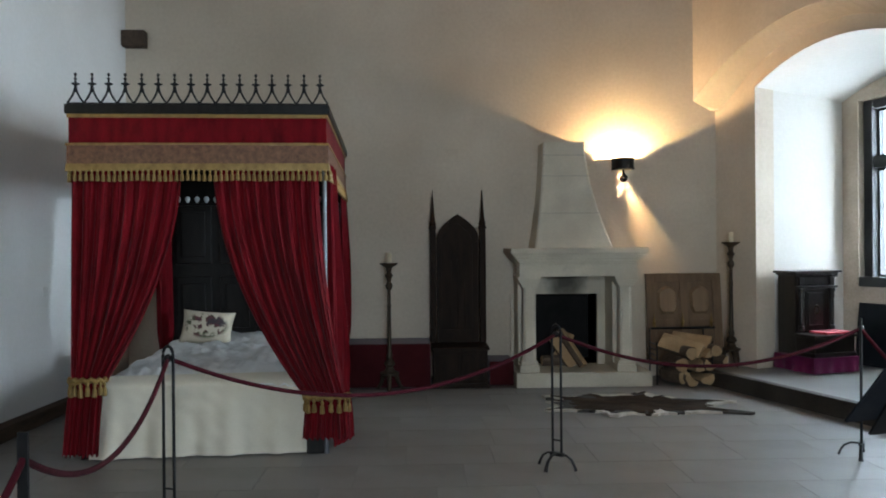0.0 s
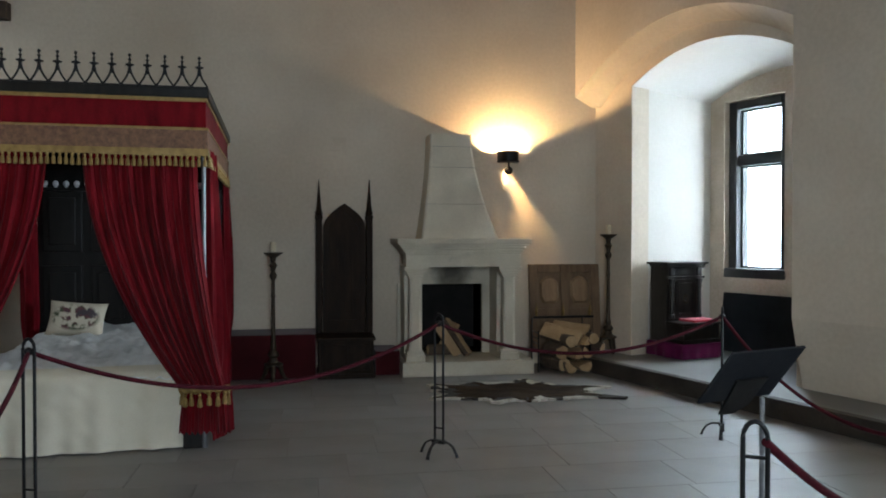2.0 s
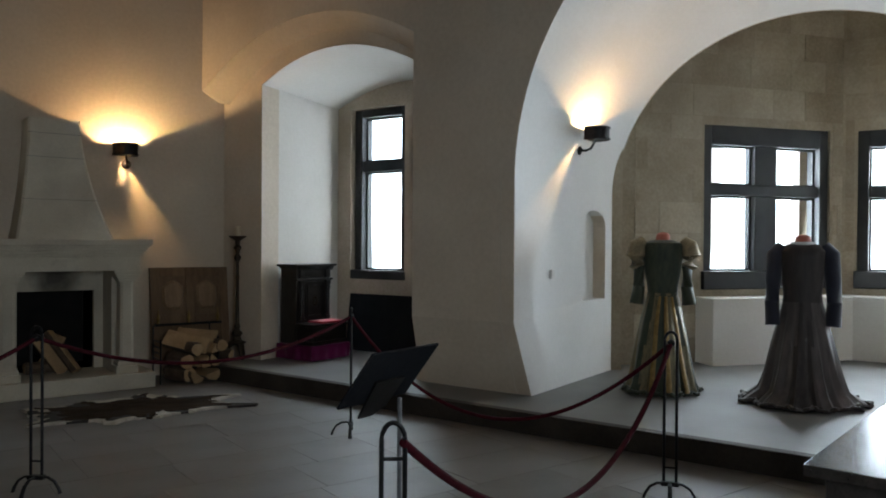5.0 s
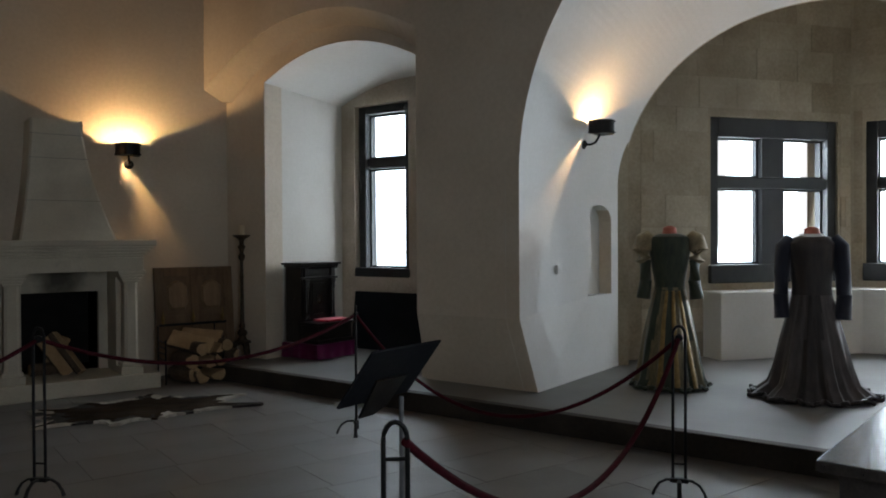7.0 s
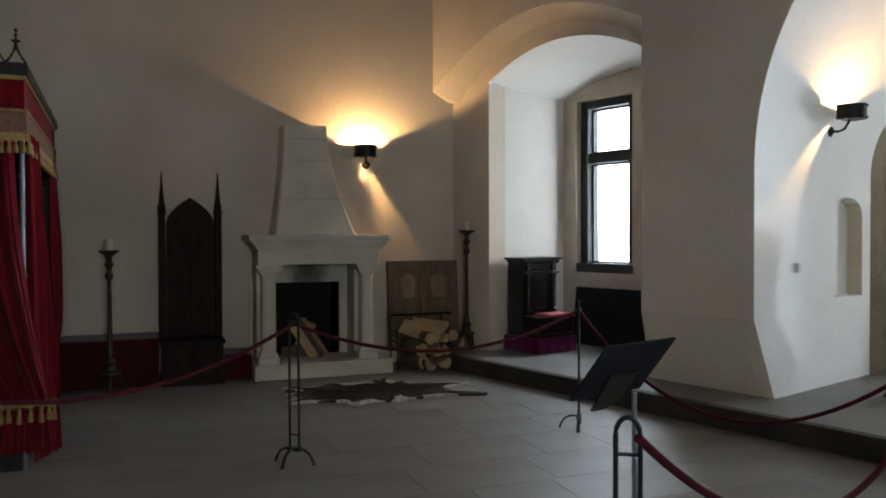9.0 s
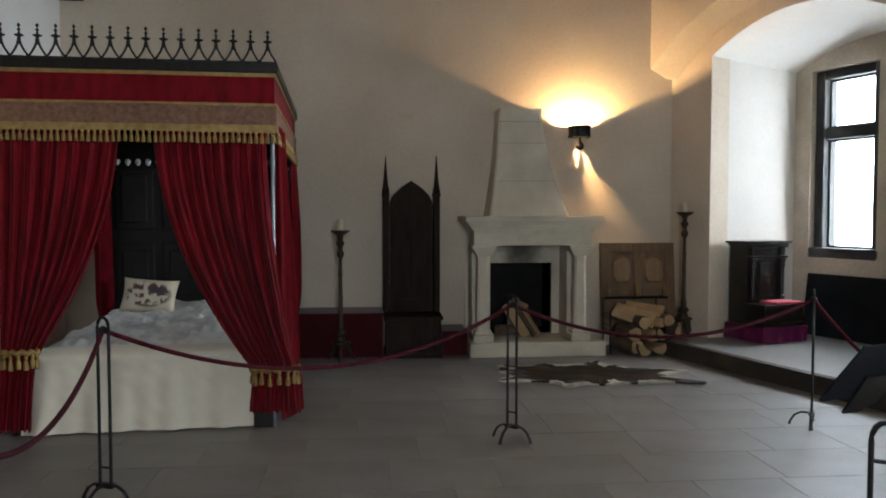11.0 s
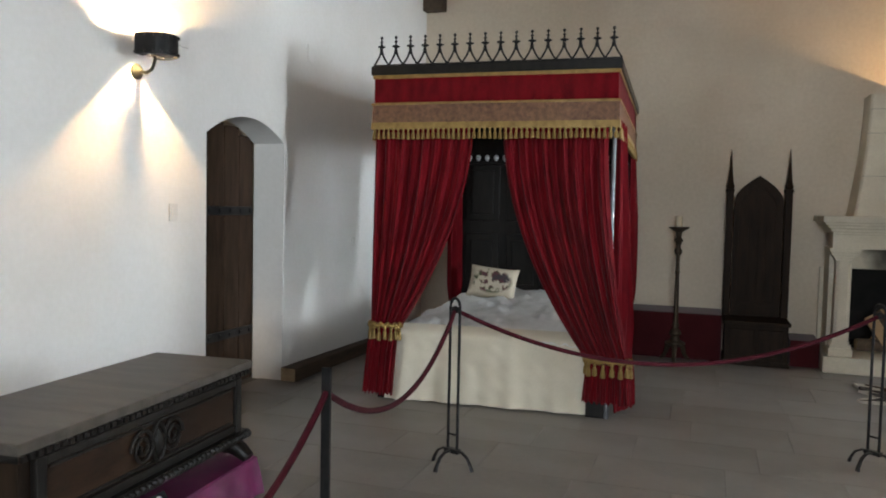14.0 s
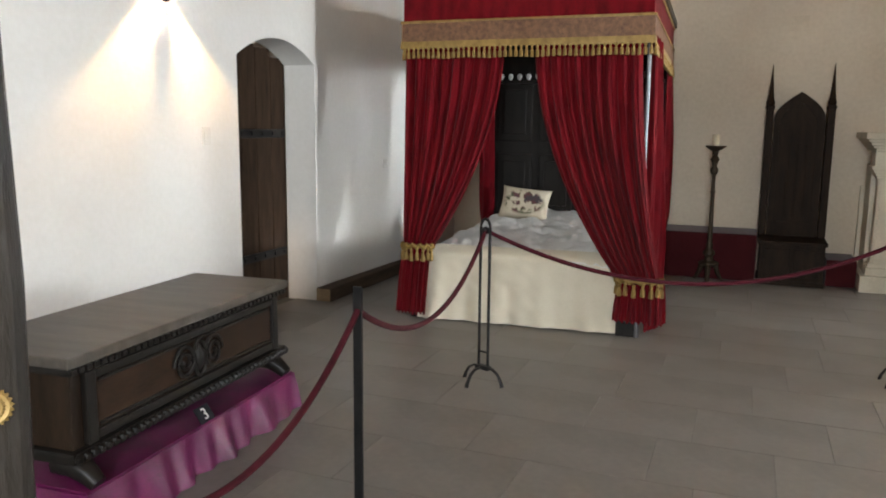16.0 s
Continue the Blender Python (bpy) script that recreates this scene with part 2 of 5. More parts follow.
def sheet(bm, nu, nv, fn, thick):
    """A cloth or vault with thickness along +/- its normal."""
    vs = grid(bm, nu, nv, fn)
    bm.normal_update()
    faces = [f for f in bm.faces if f.verts[0] in set(v for row in vs for v in row)]
    bmesh.ops.solidify(bm, geom=faces, thickness=thick)


def structure(ob, label, category):
    return tagged(ob, label, category, kind="structure")


# ---- room ----
TOP = 4.9
bm = bmesh.new()
slab(bm, [(-3.4, -0.2), (5.6, -0.2), (5.6, TOP), (-3.4, TOP)], [[(1.70, 0.16), (2.44, 0.16), (2.44, 0.955), (1.70, 0.955)]],
     lambda x, z: (x, 7.0, z), lambda x, z: (x, 7.5, z))
structure(link(bm, "wall_north", PLASTER), "uneven cream lime-plastered wall behind bed and fireplace", "wall")
bm = boxes((1.66, 7.42, 0.1, 2.48, 7.5, 1.0), (1.66, 7.0, 0.10, 1.70, 7.42, 1.0), (2.44, 7.0, 0.10, 2.48, 7.42, 1.0), (1.70, 7.0, 0.955, 2.44, 7.42, 1.0), (1.70, 7.0, 0.10, 2.44, 7.42, 0.16))
structure(link(bm, "firebox_lining", SOOT), "soot-black lining of the fireplace opening", "fireplace lining")

# west wall with an arched door recess
arch = [(2.95, 0.0)] + [(2.95 + 1.0 * k / 14, 1.98 + 0.16 * (1 - (2 * k / 14 - 1) ** 2)) for k in range(15)] + [(3.95, 0.0)]
bm = bmesh.new()
slab(bm, [(-4.6, -0.2), (2.95, -0.2)] + arch + [(3.95, -0.2), (7.0, -0.2), (7.0, TOP), (-4.6, TOP)], [],
     lambda y, z: (-3.0 + 0.03 * (y - 3), y, z), lambda y, z: (-3.26, y, z))
structure(link(bm, "wall_west", WHITE), "white-plastered side wall with an arched door recess", "wall")
structure(link(boxes((-3.7, 2.4, -0.2, -3.36, 4.5, 2.6)), "wall_west_backing", PLASTER), "plain masonry behind the door recess", "wall")
# Unseen wall; its opening is invented to hold the added fill lamp.
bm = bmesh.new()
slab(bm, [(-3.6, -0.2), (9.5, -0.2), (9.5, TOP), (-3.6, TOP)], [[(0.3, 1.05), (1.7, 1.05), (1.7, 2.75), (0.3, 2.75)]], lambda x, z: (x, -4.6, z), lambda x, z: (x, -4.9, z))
structure(link(bm, "wall_south", PLASTER), "plain plastered wall with an added opening for fill light", "wall")
# Ceiling is out of view; brown is chosen to keep bounced light low.
structure(link(boxes((-3.6, -4.9, TOP, 12.5, 8.5, TOP + 0.2)), "ceiling", PANELW), "unseen brown ceiling closing the room and limiting bounced light", "ceiling")

# window wall: face with the segmental arch and the large bay arch
outer_arch = [(2.92 * k / 20, 3.10 + (lambda u: 0.65 - (u - 1.65) ** 2 / 4.4)(2.92 * k / 20) + 0.03) for k in range(21)]


def splay(u, z):
    """The segmental arch narrows towards its back edge."""
    if u < 2.93 and 3.11 < z < 3.9:
        v = 0.18 + u * 2.74 / 2.92
        return v, 0.24, 3.66 - (v - 1.65) ** 2 / 3.45
    return u, 0.24, z


BAY = [(6.08 - 2.1 * math.cos(math.pi * k / 90), 2.0 + 2.37 * math.sin(math.pi * k / 90)) for k in range(91)]
BAYB = [(5.92 - 1.78 * math.cos(math.pi * k / 90), 2.0 + 1.62 * math.sin(math.pi * k / 90)) for k in range(91)]
bm = bmesh.new()
slab(bm, [(-0.3, TOP), (-0.3, 3.10)] + outer_arch + [(2.92, 2.0)] + BAY + [(8.18, -0.2), (12.2, -0.2), (12.2, TOP)], [],
     lambda u, z: wpt(u, 0, z), lambda u, z: wpt(*splay(u, z)))
structure(link(bm, "wall_east", PLASTER), "plastered window wall with two arched openings", "wall")
inner = [(0.70, -0.2)] + [(0.70 + 2.1 * k / 16, 3.20 + 0.29 * (1 - (2 * k / 16 - 1) ** 2)) for k in range(17)] + [(2.80, -0.2)]
inner_b = [(0.67, -0.2)] + [(0.67 + 2.13 * k / 16, 3.12 + 0.25 * (1 - (2 * k / 16 - 1) ** 2)) for k in range(17)] + [(2.80, -0.2)]
bm = bmesh.new()
slab(bm, [(-0.4, -0.2)] + inner + [(3.0, -0.2), (3.0, TOP), (-0.4, TOP)], [], lambda u, z: wpt(u, 0.242, z), lambda u, z: wpt(u, 0.50, z))
structure(link(bm, "wall_east_recess", PLASTER), "recessed plaster face inside the segmental arch", "wall")
bm = bmesh.new()
a = [bm.verts.new(wpt(u, 0.26, z)) for u, z in inner]
b = [bm.verts.new(wpt(u, 1.56, z)) for u, z in inner_b]
out_ = lambda u, z: (u + (-0.06 if u < 1.2 else 0.06 if u > 2.3 else 0), z + (0.07 if z > 1 else 0))
c_ = [bm.verts.new(wpt(out_(u, z)[0], 0.26, out_(u, z)[1])) for u, z in inner]
d_ = [bm.verts.new(wpt(out_(u, z)[0], 1.56, out_(u, z)[1])) for u, z in inner_b]
for p, q in ((a, b), (b, d_), (d_, c_), (c_, a)):
    for i in range(len(a) - 1):
        bm.faces.new((p[i], p[i + 1], q[i + 1], q[i]))
bmesh.ops.recalc_face_normals(bm, faces=bm.faces)
structure(link(bm, "window_niche", NICHEW, smooth=True), "white-plastered vaulted window niche", "window niche")
bm = bmesh.new()
slab(bm, [(0.2, -0.2), (3.2, -0.2), (3.2, TOP), (0.2, TOP)], [[(0.88, 1.02), (1.70, 1.02), (1.70, 3.10), (0.88, 3.10)]], lambda u, z: wpt(u, 1.55, z), lambda u, z: wpt(u, 2.1, z))
structure(link(bm, "wall_east_outer", OUTERW), "patchy beige plastered outer wall around the narrow window", "wall")

# pier between the arches, undercut at its foot
bm = bmesh.new()
rings = []
for z, fr in ((0.10, ((2.89, 0.21), (4.08, 0.17))), (0.16, ((2.89, 0.20), (4.07, 0.16))), (0.79, ((2.92, 0.004), (3.985, 0.004))), (2.0, ((2.92, 0.002), (3.98, 0.002))), (2.01, ((2.92, 0.002), (3.98, 0.002)))):
    rings.append([bm.verts.new(wpt(u, w, z)) for u, w in (fr[0], (fr[1][0] - 0.22, fr[1][1]), (3.90, 1.97), (2.89, 1.97))])
for r0, r1 in zip(rings, rings[1:]):
    for i in range(4):
        bm.faces.new((r0[i], r0[(i + 1) % 4], r1[(i + 1) % 4], r1[i]))
bm.faces.new(rings[-1])
bm.normal_update()
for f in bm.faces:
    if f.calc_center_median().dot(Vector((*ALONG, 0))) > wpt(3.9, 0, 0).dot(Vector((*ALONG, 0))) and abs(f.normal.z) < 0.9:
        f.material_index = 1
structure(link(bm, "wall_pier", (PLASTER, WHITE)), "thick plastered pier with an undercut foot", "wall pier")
def reveal(w, z, d):
    fl = max(0.0, (0.79 - z) / 0.63) * (1 - w / 1.98)
    return wpt(3.98 + 0.081 * w + 0.09 * fl - d, w + 0.002 + 0.16 * fl, z)


NICHE = [(1.22, 0.91)] + [(1.47 - 0.25 * math.cos(math.pi * k / 12), 1.64 + 0.16 * math.sin(math.pi * k / 12)) for k in range(13)] + [(1.72, 0.91)]
bm = bmesh.new()
slab(bm, [(0, 0.1), (1.98, 0.1), (1.98, 2.0), (0, 2.0), (0, 0.79)], [NICHE], lambda w, z: reveal(w, z, 0), lambda w, z: reveal(w, z, 0.13))
slab(bm, [(0, 0.1), (1.98, 0.1), (1.98, 2.0), (0, 2.0), (0, 0.79)], [], lambda w, z: reveal(w, z, 0.132), lambda w, z: reveal(w, z, 0.24))
bm.normal_update()
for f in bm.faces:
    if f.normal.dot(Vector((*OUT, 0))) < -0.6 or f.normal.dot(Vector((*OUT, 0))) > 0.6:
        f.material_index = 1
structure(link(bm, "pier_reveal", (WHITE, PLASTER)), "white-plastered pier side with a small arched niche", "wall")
# vault of the bay arch
bm = bmesh.new()
a = [bm.verts.new(wpt(u, 0.0, z)) for u, z in BAY]
m_ = [bm.verts.new(wpt((u0 + u1) / 2, 1.0, (z0 + z1) / 2)) for (u0, z0), (u1, z1) in zip(BAY, BAYB)]
b = [bm.verts.new(wpt(u, 1.98, z)) for u, z in BAYB]
a2 = [bm.verts.new(wpt(6.08 + (u - 6.08) * 1.03, 0.01, 2.0 + (z - 2.0) * 1.03)) for u, z in BAY]
b2 = [bm.verts.new(wpt(5.92 + (u - 5.92) * 1.03, 1.98, 2.0 + (z - 2.0) * 1.03)) for u, z in BAYB]
for p, q in ((a, m_), (m_, b), (b, b2), (b2, a2), (a2, a)):
    for i in range(len(p) - 1):
        bm.faces.new((p[i], p[i + 1], q[i + 1], q[i]))
structure(link(bm, "bay_vault", WHITE), "white-plastered splayed vault over the bay", "vault")
bm = bmesh.new()
slab(bm, [(3.2, TOP), (4.14, TOP)] + [(8.9, TOP), (8.9, -0.2), (7.70, -0.2)] + BAYB[::-1] + [(4.14, -0.2), (3.2, -0.2)], [], lambda u, z: wpt(u, 1.982, z), lambda u, z: wpt(u, 2.01, z))
structure(link(bm, "bay_inner_wall", ASHLAR), "stone face over the inner side of the bay arch", "wall")
structure(link(boxes((0, 0, 0, 0.6, 1.98, 2.0)), "bay_reveal", WHITE), "white-plastered side of the bay opening", "wall").matrix_world = Matrix.Translation(wpt(7.72, 0.01, 0)) @ Matrix.Rotation(ANG - math.pi / 2, 4, "Z")

# bay facets, with their window openings
F1A, F1D = Vector((8.1, 3.55)), Vector((0.934, -0.356))
F1N = Vector((0.356, 0.934))


def f1(s, o, z):
    q = F1A + F1D * s + F1N * o
    return Vector((q.x, q.y, z))


def f2(s, o, z):
    return wpt(6.01 + s, 4.47 + o, z)


bm = bmesh.new()
slab(bm, [(-1.35, -0.2), (1.95, -0.2), (1.95, TOP), (-1.35, TOP)], [[(-0.03, 0.97), (1.68, 0.97), (1.68, 2.82), (-0.03, 2.82)]], lambda s, z: f1(s, 0, z), lambda s, z: f1(s, 0.5, z))
structure(link(bm, "bay_wall_1", ASHLAR), "grey ashlar wall of the bay with a mullioned window", "wall")
bm = bmesh.new()
slab(bm, [(-0.1, -0.2), (1.75, -0.2), (1.75, TOP), (-0.1, TOP)], [[(0.15, 0.97), (1.50, 0.97), (1.50, 2.82), (0.15, 2.82)]], lambda s, z: f2(s, 0, z), lambda s, z: f2(s, 0.5, z))
structure(link(bm, "bay_wall_2", ASHLAR), "grey ashlar wall closing the bay", "wall")
P3, P4 = wpt(7.70, 4.5, 0), wpt(8.3, 2.0, 0)
bm = bmesh.new()
d3 = (P4 - P3).normalized()
n3 = Vector((-d3.y, d3.x, 0))
slab(bm, [(-0.1, -0.2), (2.6, -0.2), (2.6, TOP), (-0.1, TOP)], [[(0.45, 0.97), (2.05, 0.97), (2.05, 2.82), (0.45, 2.82)]], lambda s, z: P3 + d3 * s + Vector((0, 0, z)), lambda s, z: P3 + d3 * s + n3 * 0.3 + Vector((0, 0, z)))
structure(link(bm, "bay_wall_3", ASHLAR), "plain ashlar side wall of the bay", "wall")
# little return between the plastered reveal and the stone facet
structure(link(boxes((-0.10, -0.06, 0.0, 0.55, 0.3, TOP)), "bay_return", ASHLAR), "narrow stone return beside the bay arch", "wall").matrix_world = Matrix.Translation(wpt(4.10, 1.985, 0)) @ Matrix.Rotation(radians(66), 4, "Z")

# parapet seats below the bay windows
for nm, fn, s0, s1 in (("bay_parapet_1", f1, -0.13, 1.80), ("bay_parapet_2", f2, -0.05, 1.75)):
    bm = bmesh.new()
    vs = box(bm, s0, -0.33, 0.1, s1, 0.06, 0.885, 0.012)
    for v in bm.verts:
        v.co = fn(v.co.x, v.co.y, v.co.z)
    structure(link(bm, nm, WHITE), "white-plastered parapet below the bay window", "parapet")

# floor and dais
structure(link(boxes((-3.6, -4.9, -0.2, 9.5, 7.5, -0.006)), "floor", JOINT), "worn grey-brown flagstone floor", "floor")
EDGE = radians(17.4)
EA, EN = Vector((math.sin(EDGE), -math.cos(EDGE))), Vector((math.cos(EDGE), math.sin(EDGE)))


def ept(u, w, z):
    q = Vector((3.29, 7.0)) + EA * u + EN * w
    return Vector((q.x, q.y, z))


bm = bmesh.new()
slab(bm, [(-0.4, 0.092), (11.5, 0.092), (11.5, 7.0), (-0.4, 7.0)], [], lambda u, w: ept(u, w, -0.1), lambda u, w: ept(u, w, 0.156))
structure(link(bm, "dais_floor", DAIS), "raised pale stone floor in the window bays", "raised floor")
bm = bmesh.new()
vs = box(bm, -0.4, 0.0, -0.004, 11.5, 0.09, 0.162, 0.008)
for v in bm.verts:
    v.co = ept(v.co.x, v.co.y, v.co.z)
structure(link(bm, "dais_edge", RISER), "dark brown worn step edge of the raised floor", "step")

# ---- windows ----
GLASS, gn, gl, gb = shader("window_glass", 0.05)
gb.inputs["Transmission Weight"].default_value, gb.inputs["IOR"].default_value = 1.0, 1.02
HAZE = bpy.data.materials.new("overcast_sky")
HAZE.use_nodes = True
hn = HAZE.node_tree.nodes
hn.remove(hn["Principled BSDF"])
em = hn.new("ShaderNodeEmission")
em.inputs["Color"].default_value, em.inputs["Strength"].default_value = (0.93, 0.97, 1.0, 1), 3.2
HAZE.node_tree.links.new(em.outputs[0], hn["Material Output"].inputs["Surface"])


def window(name, label, fn, s0, s1, z0, z1, cols, rail, fr=0.10, o=0.12, head=0.10, low=0.11, mul=0.085):
    """Stone-framed casement: outer frame, mullion, transom, sill and a pane in each light."""
    w = structure(new(name), label, "window")

    def put(nm, a, mat, bev=0.012, lab=""):
        bm = bmesh.new()
        box(bm, *a, bevel=bev)
        for v in bm.verts:
            v.co = fn(v.co.x, v.co.y, v.co.z)
        return part(nm, bm, mat, w, lab)

    put("jamb", (s0, o - 0.09, z0, s0 + fr, o + 0.12, z1), FRAME)
    put("jamb", (s1 - fr, o - 0.09, z0, s1, o + 0.12, z1), FRAME)
    put("head", (s0 + fr, o - 0.09, z1 - head, s1 - fr, o + 0.12, z1), FRAME)
    put("sill", (s0 - 0.03, o - 0.17, z0 - 0.005, s1 + 0.03, o + 0.12, z0 + low), FRAME)
    put("transom", (s0 + fr, o - 0.07, rail - 0.065, s1 - fr, o + 0.1, rail + 0.065), FRAME)
    cw = (s1 - s0 - 2 * fr) / cols
    for c in range(1, cols):
        x = s0 + fr + cw * c
        put("mullion", (x - mul, o - 0.075, z0 + low, x + mul, o + 0.11, rail - 0.065), FRAME)
        put("mullion", (x - mul, o - 0.075, rail + 0.065, x + mul, o + 0.11, z1 - head), FRAME)
    for c in range(cols):
        a = s0 + fr + cw * c + (mul if c else 0)
        b = s0 + fr + cw * (c + 1) - (mul if c < cols - 1 else 0)
        for y0, y1 in ((z0 + low, rail - 0.065), (rail + 0.065, z1 - head)):
            sash = bmesh.new()
            t = 0.022
            for q in ((a, o, y0, a + t, o + 0.04, y1), (b - t, o, y0, b, o + 0.04, y1), (a + t, o, y0, b - t, o + 0.04, y0 + t), (a + t, o, y1 - t, b - t, o + 0.04, y1)):
                box(sash, *q)
            for k in range(1, int((y1 - y0) / 0.16)):
                zz = y0 + (y1 - y0) * k / int((y1 - y0) / 0.16)
                box(sash, b - t - 0.016, o - 0.002, zz - 0.006, b - t, o + 0.03, zz + 0.006)
            for v in sash.verts:
                v.co = fn(v.co.x, v.co.y, v.co.z)
            sf = part("sash", sash, IRON, w)
            g = bmesh.new()
            box(g, a + t, o + 0.016, y0 + t, b - t, o + 0.022, y1 - t)
            for v in g.verts:
                v.co = fn(v.co.x, v.co.y, v.co.z)
            p = part("pane", g, GLASS, sf)
            p.visible_shadow = False
    return w


window("window_1", "narrow two-light window in a dark stone frame", lambda s, o, z: wpt(s, 1.60 + o, z), 0.88, 1.70, 1.02, 3.10, 1, 2.40, fr=0.11)
window("window_2", "four-light mullioned window in a dark stone frame", lambda s, o, z: f1(s, o, z), -0.03, 1.68, 0.97, 2.82, 2, 2.09, fr=0.12, head=0.22, low=0.20, mul=0.15)
window("window_3", "mullioned bay window in a dark stone frame", lambda s, o, z: f2(s, o, z), 0.15, 1.50, 0.97, 2.82, 2, 2.09, fr=0.12, head=0.20, low=0.20, mul=0.13)
window("window_4", "mullioned bay window in a dark stone frame", lambda q, o, z: P3 + d3 * q + n3 * o + Vector((0, 0, z)), 0.45, 2.05, 0.97, 2.82, 2, 2.09, fr=0.12, head=0.20, low=0.20, mul=0.13)
bm = boxes((-4, -0.1, -4, 14, 0, 9))
sky_card = link(bm, "backdrop", HAZE)
sky_card.matrix_world = Matrix.Translation(wpt(0, 11, 0)) @ Matrix.Rotation(ANG - math.pi / 2, 4, "Z")
structure(sky_card, "plain overcast sky beyond the windows", "sky")

# ---- door ----
door = structure(new("door_1"), "dark plank door with iron straps, closed", "door")
for k in range(5):
    y0 = 2.93 + 0.208 * k
    c = (y0 + 0.104 - 3.45) / 0.52
    part("plank", boxes((-3.35, y0 + 0.003, 0.0, -3.275, y0 + 0.205, 2.12 - 0.13 * c * c), bevel=0.006), DOORW, door)
for z in (0.42, 1.42):
    bm = boxes((-3.276, 2.98, z - 0.035, -3.262, 3.95, z + 0.035), bevel=0.004)
    for k in range(7):
        box(bm, -3.262, 3.05 + 0.14 * k, z - 0.014, -3.252, 3.078 + 0.14 * k, z + 0.014)
    part("strap_hinge", bm, IRON, door)
bm = boxes((-3.278, 3.02, 1.72, -3.262, 3.10, 1.86), bevel=0.004)
part("lock_plate", bm, IRON, door)

# ---- canopied bed ----
bed = thing("canopy_bed", "four-poster bed under a red velvet canopy with gold fringe", "bed")
X0, X1, Y0, Y1 = -2.045, -0.25, 3.76, 6.30
BEDTURN = Matrix.Translation((-1.15, 3.76, 0)) @ Matrix.Rotation(radians(2.6), 4, "Z") @ Matrix.Translation((1.15, -3.76, 0))
bed.matrix_basis = BEDTURN


bm = bmesh.new()
for a in ((X0 - 0.03, Y0 - 0.03, 2.465, X1 + 0.03, Y0 + 0.05, 2.535), (X0 - 0.03, Y0 + 0.052, 2.465, X0 + 0.05, Y1, 2.535), (X1 - 0.05, Y0 + 0.052, 2.465, X1 + 0.03, Y1, 2.535), (X0 - 0.03, Y1, 2.465, X1 + 0.03, Y1 + 0.06, 2.535)):
    box(bm, *a, bevel=0.008)
canopy_frame = part("cornice", bm, OAKB, bed, "black-stained wooden cornice")
part("tester", boxes((X0 + 0.05, Y0 + 0.05, 2.47, X1 - 0.05, Y1, 2.50)), DADOR, bed, "dark cloth ceiling of the canopy")
# crest of spiked finials
N_FIN = 16
STEP = (X1 - X0 + 0.04) / N_FIN
bm = bmesh.new()
h = STEP / 2
for sgn in (-1, 1):
    tube(bm, [(sgn * (h - 0.004) * (1 - math.sin(t * math.pi / 2)) ** 1.15 + sgn * 0.004, 0, 0.012 + 0.145 * t) for t in [k / 8 for k in range(9)]], 0.0075, 6)
lathe(bm, [(0.008, 0.10), (0.011, 0.14), (0.008, 0.155), (0.030, 0.166), (0.030, 0.172), (0.009, 0.18), (0.006, 0.20), (0.013, 0.212), (0.005, 0.220), (0.004, 0.232), (0.011, 0.240), (0.011, 0.250), (0.002, 0.260)], 8)
box(bm, -h, -0.012, 0.0, h, 0.012, 0.014)
fin0 = part("finial", bm, IRON, bed)
fin0.location = (X0 - 0.02 + h, Y0 + 0.01, 2.535)
fin0.scale = (1, 1, 0.87)
for k in range(1, N_FIN):
    o = new("finial", fin0.data)
    o.parent, o.location, o.scale = bed, (X0 - 0.02 + h + STEP * k, Y0 + 0.01, 2.535), (1, 1, 0.87)


def cloth_ring(name, z0, z1, out, mat, wav=0.004, label=""):
    """A band of cloth round the front and both sides."""
    pts = [(X0 - out, Y1), (X0 - out, Y0 - out), (X1 + out, Y0 - out), (X1 + out, Y1)]
    path, acc = [], 0
    for (ax, ay), (bx, by) in zip(pts, pts[1:]):
        n = max(2, int(math.hypot(bx - ax, by - ay) / 0.05))
        path += [(ax + (bx - ax) * i / n, ay + (by - ay) * i / n) for i in range(n)]
    path.append(pts[-1])
    bm = bmesh.new()

    def f(i, j):
        k = min(int(round(i * (len(path) - 1))), len(path) - 1)
        x, y = path[k]
        w = wav * (1 - j) * (math.sin(k * 0.9) + 0.6 * math.sin(k * 0.37 + 1))
        cx, cy = (X0 + X1) / 2, (Y0 + Y1) / 2
        d = Vector((x - cx, y - cy)).normalized()
        return (x + d.x * w, y + d.y * w, z0 + (z1 - z0) * j + wav * 0.8 * (1 - j) * math.sin(k * 0.21))

    sheet(bm, len(path) - 1, 4, f, 0.006)
    return part(name, bm, mat, bed, label, smooth=True)


cloth_ring("valance", 2.20, 2.462, 0.006, VELVET, 0.003, "bright red velvet valance")
cloth_ring("gold_braid", 2.440, 2.468, 0.016, GOLD, 0.001)
cloth_ring("brocade_band", 2.095, 2.255, 0.017, BROCADE, 0.005, "brown and gold brocade band")
cloth_ring("gold_braid", 2.243, 2.258, 0.024, GOLD, 0.003)
cloth_ring("gold_braid", 2.062, 2.112, 0.024, GOLD, 0.004)
bm = bmesh.new()
lathe(bm, [(0.004, 0), (0.010, -0.008), (0.009, -0.02), (0.006, -0.026), (0.013, -0.04), (0.015, -0.078), (0.010, -0.082)], 8)
tas = part("tassel", bm, GOLD, bed)
tas.location = (X0, Y0 - 0.02, 2.07)
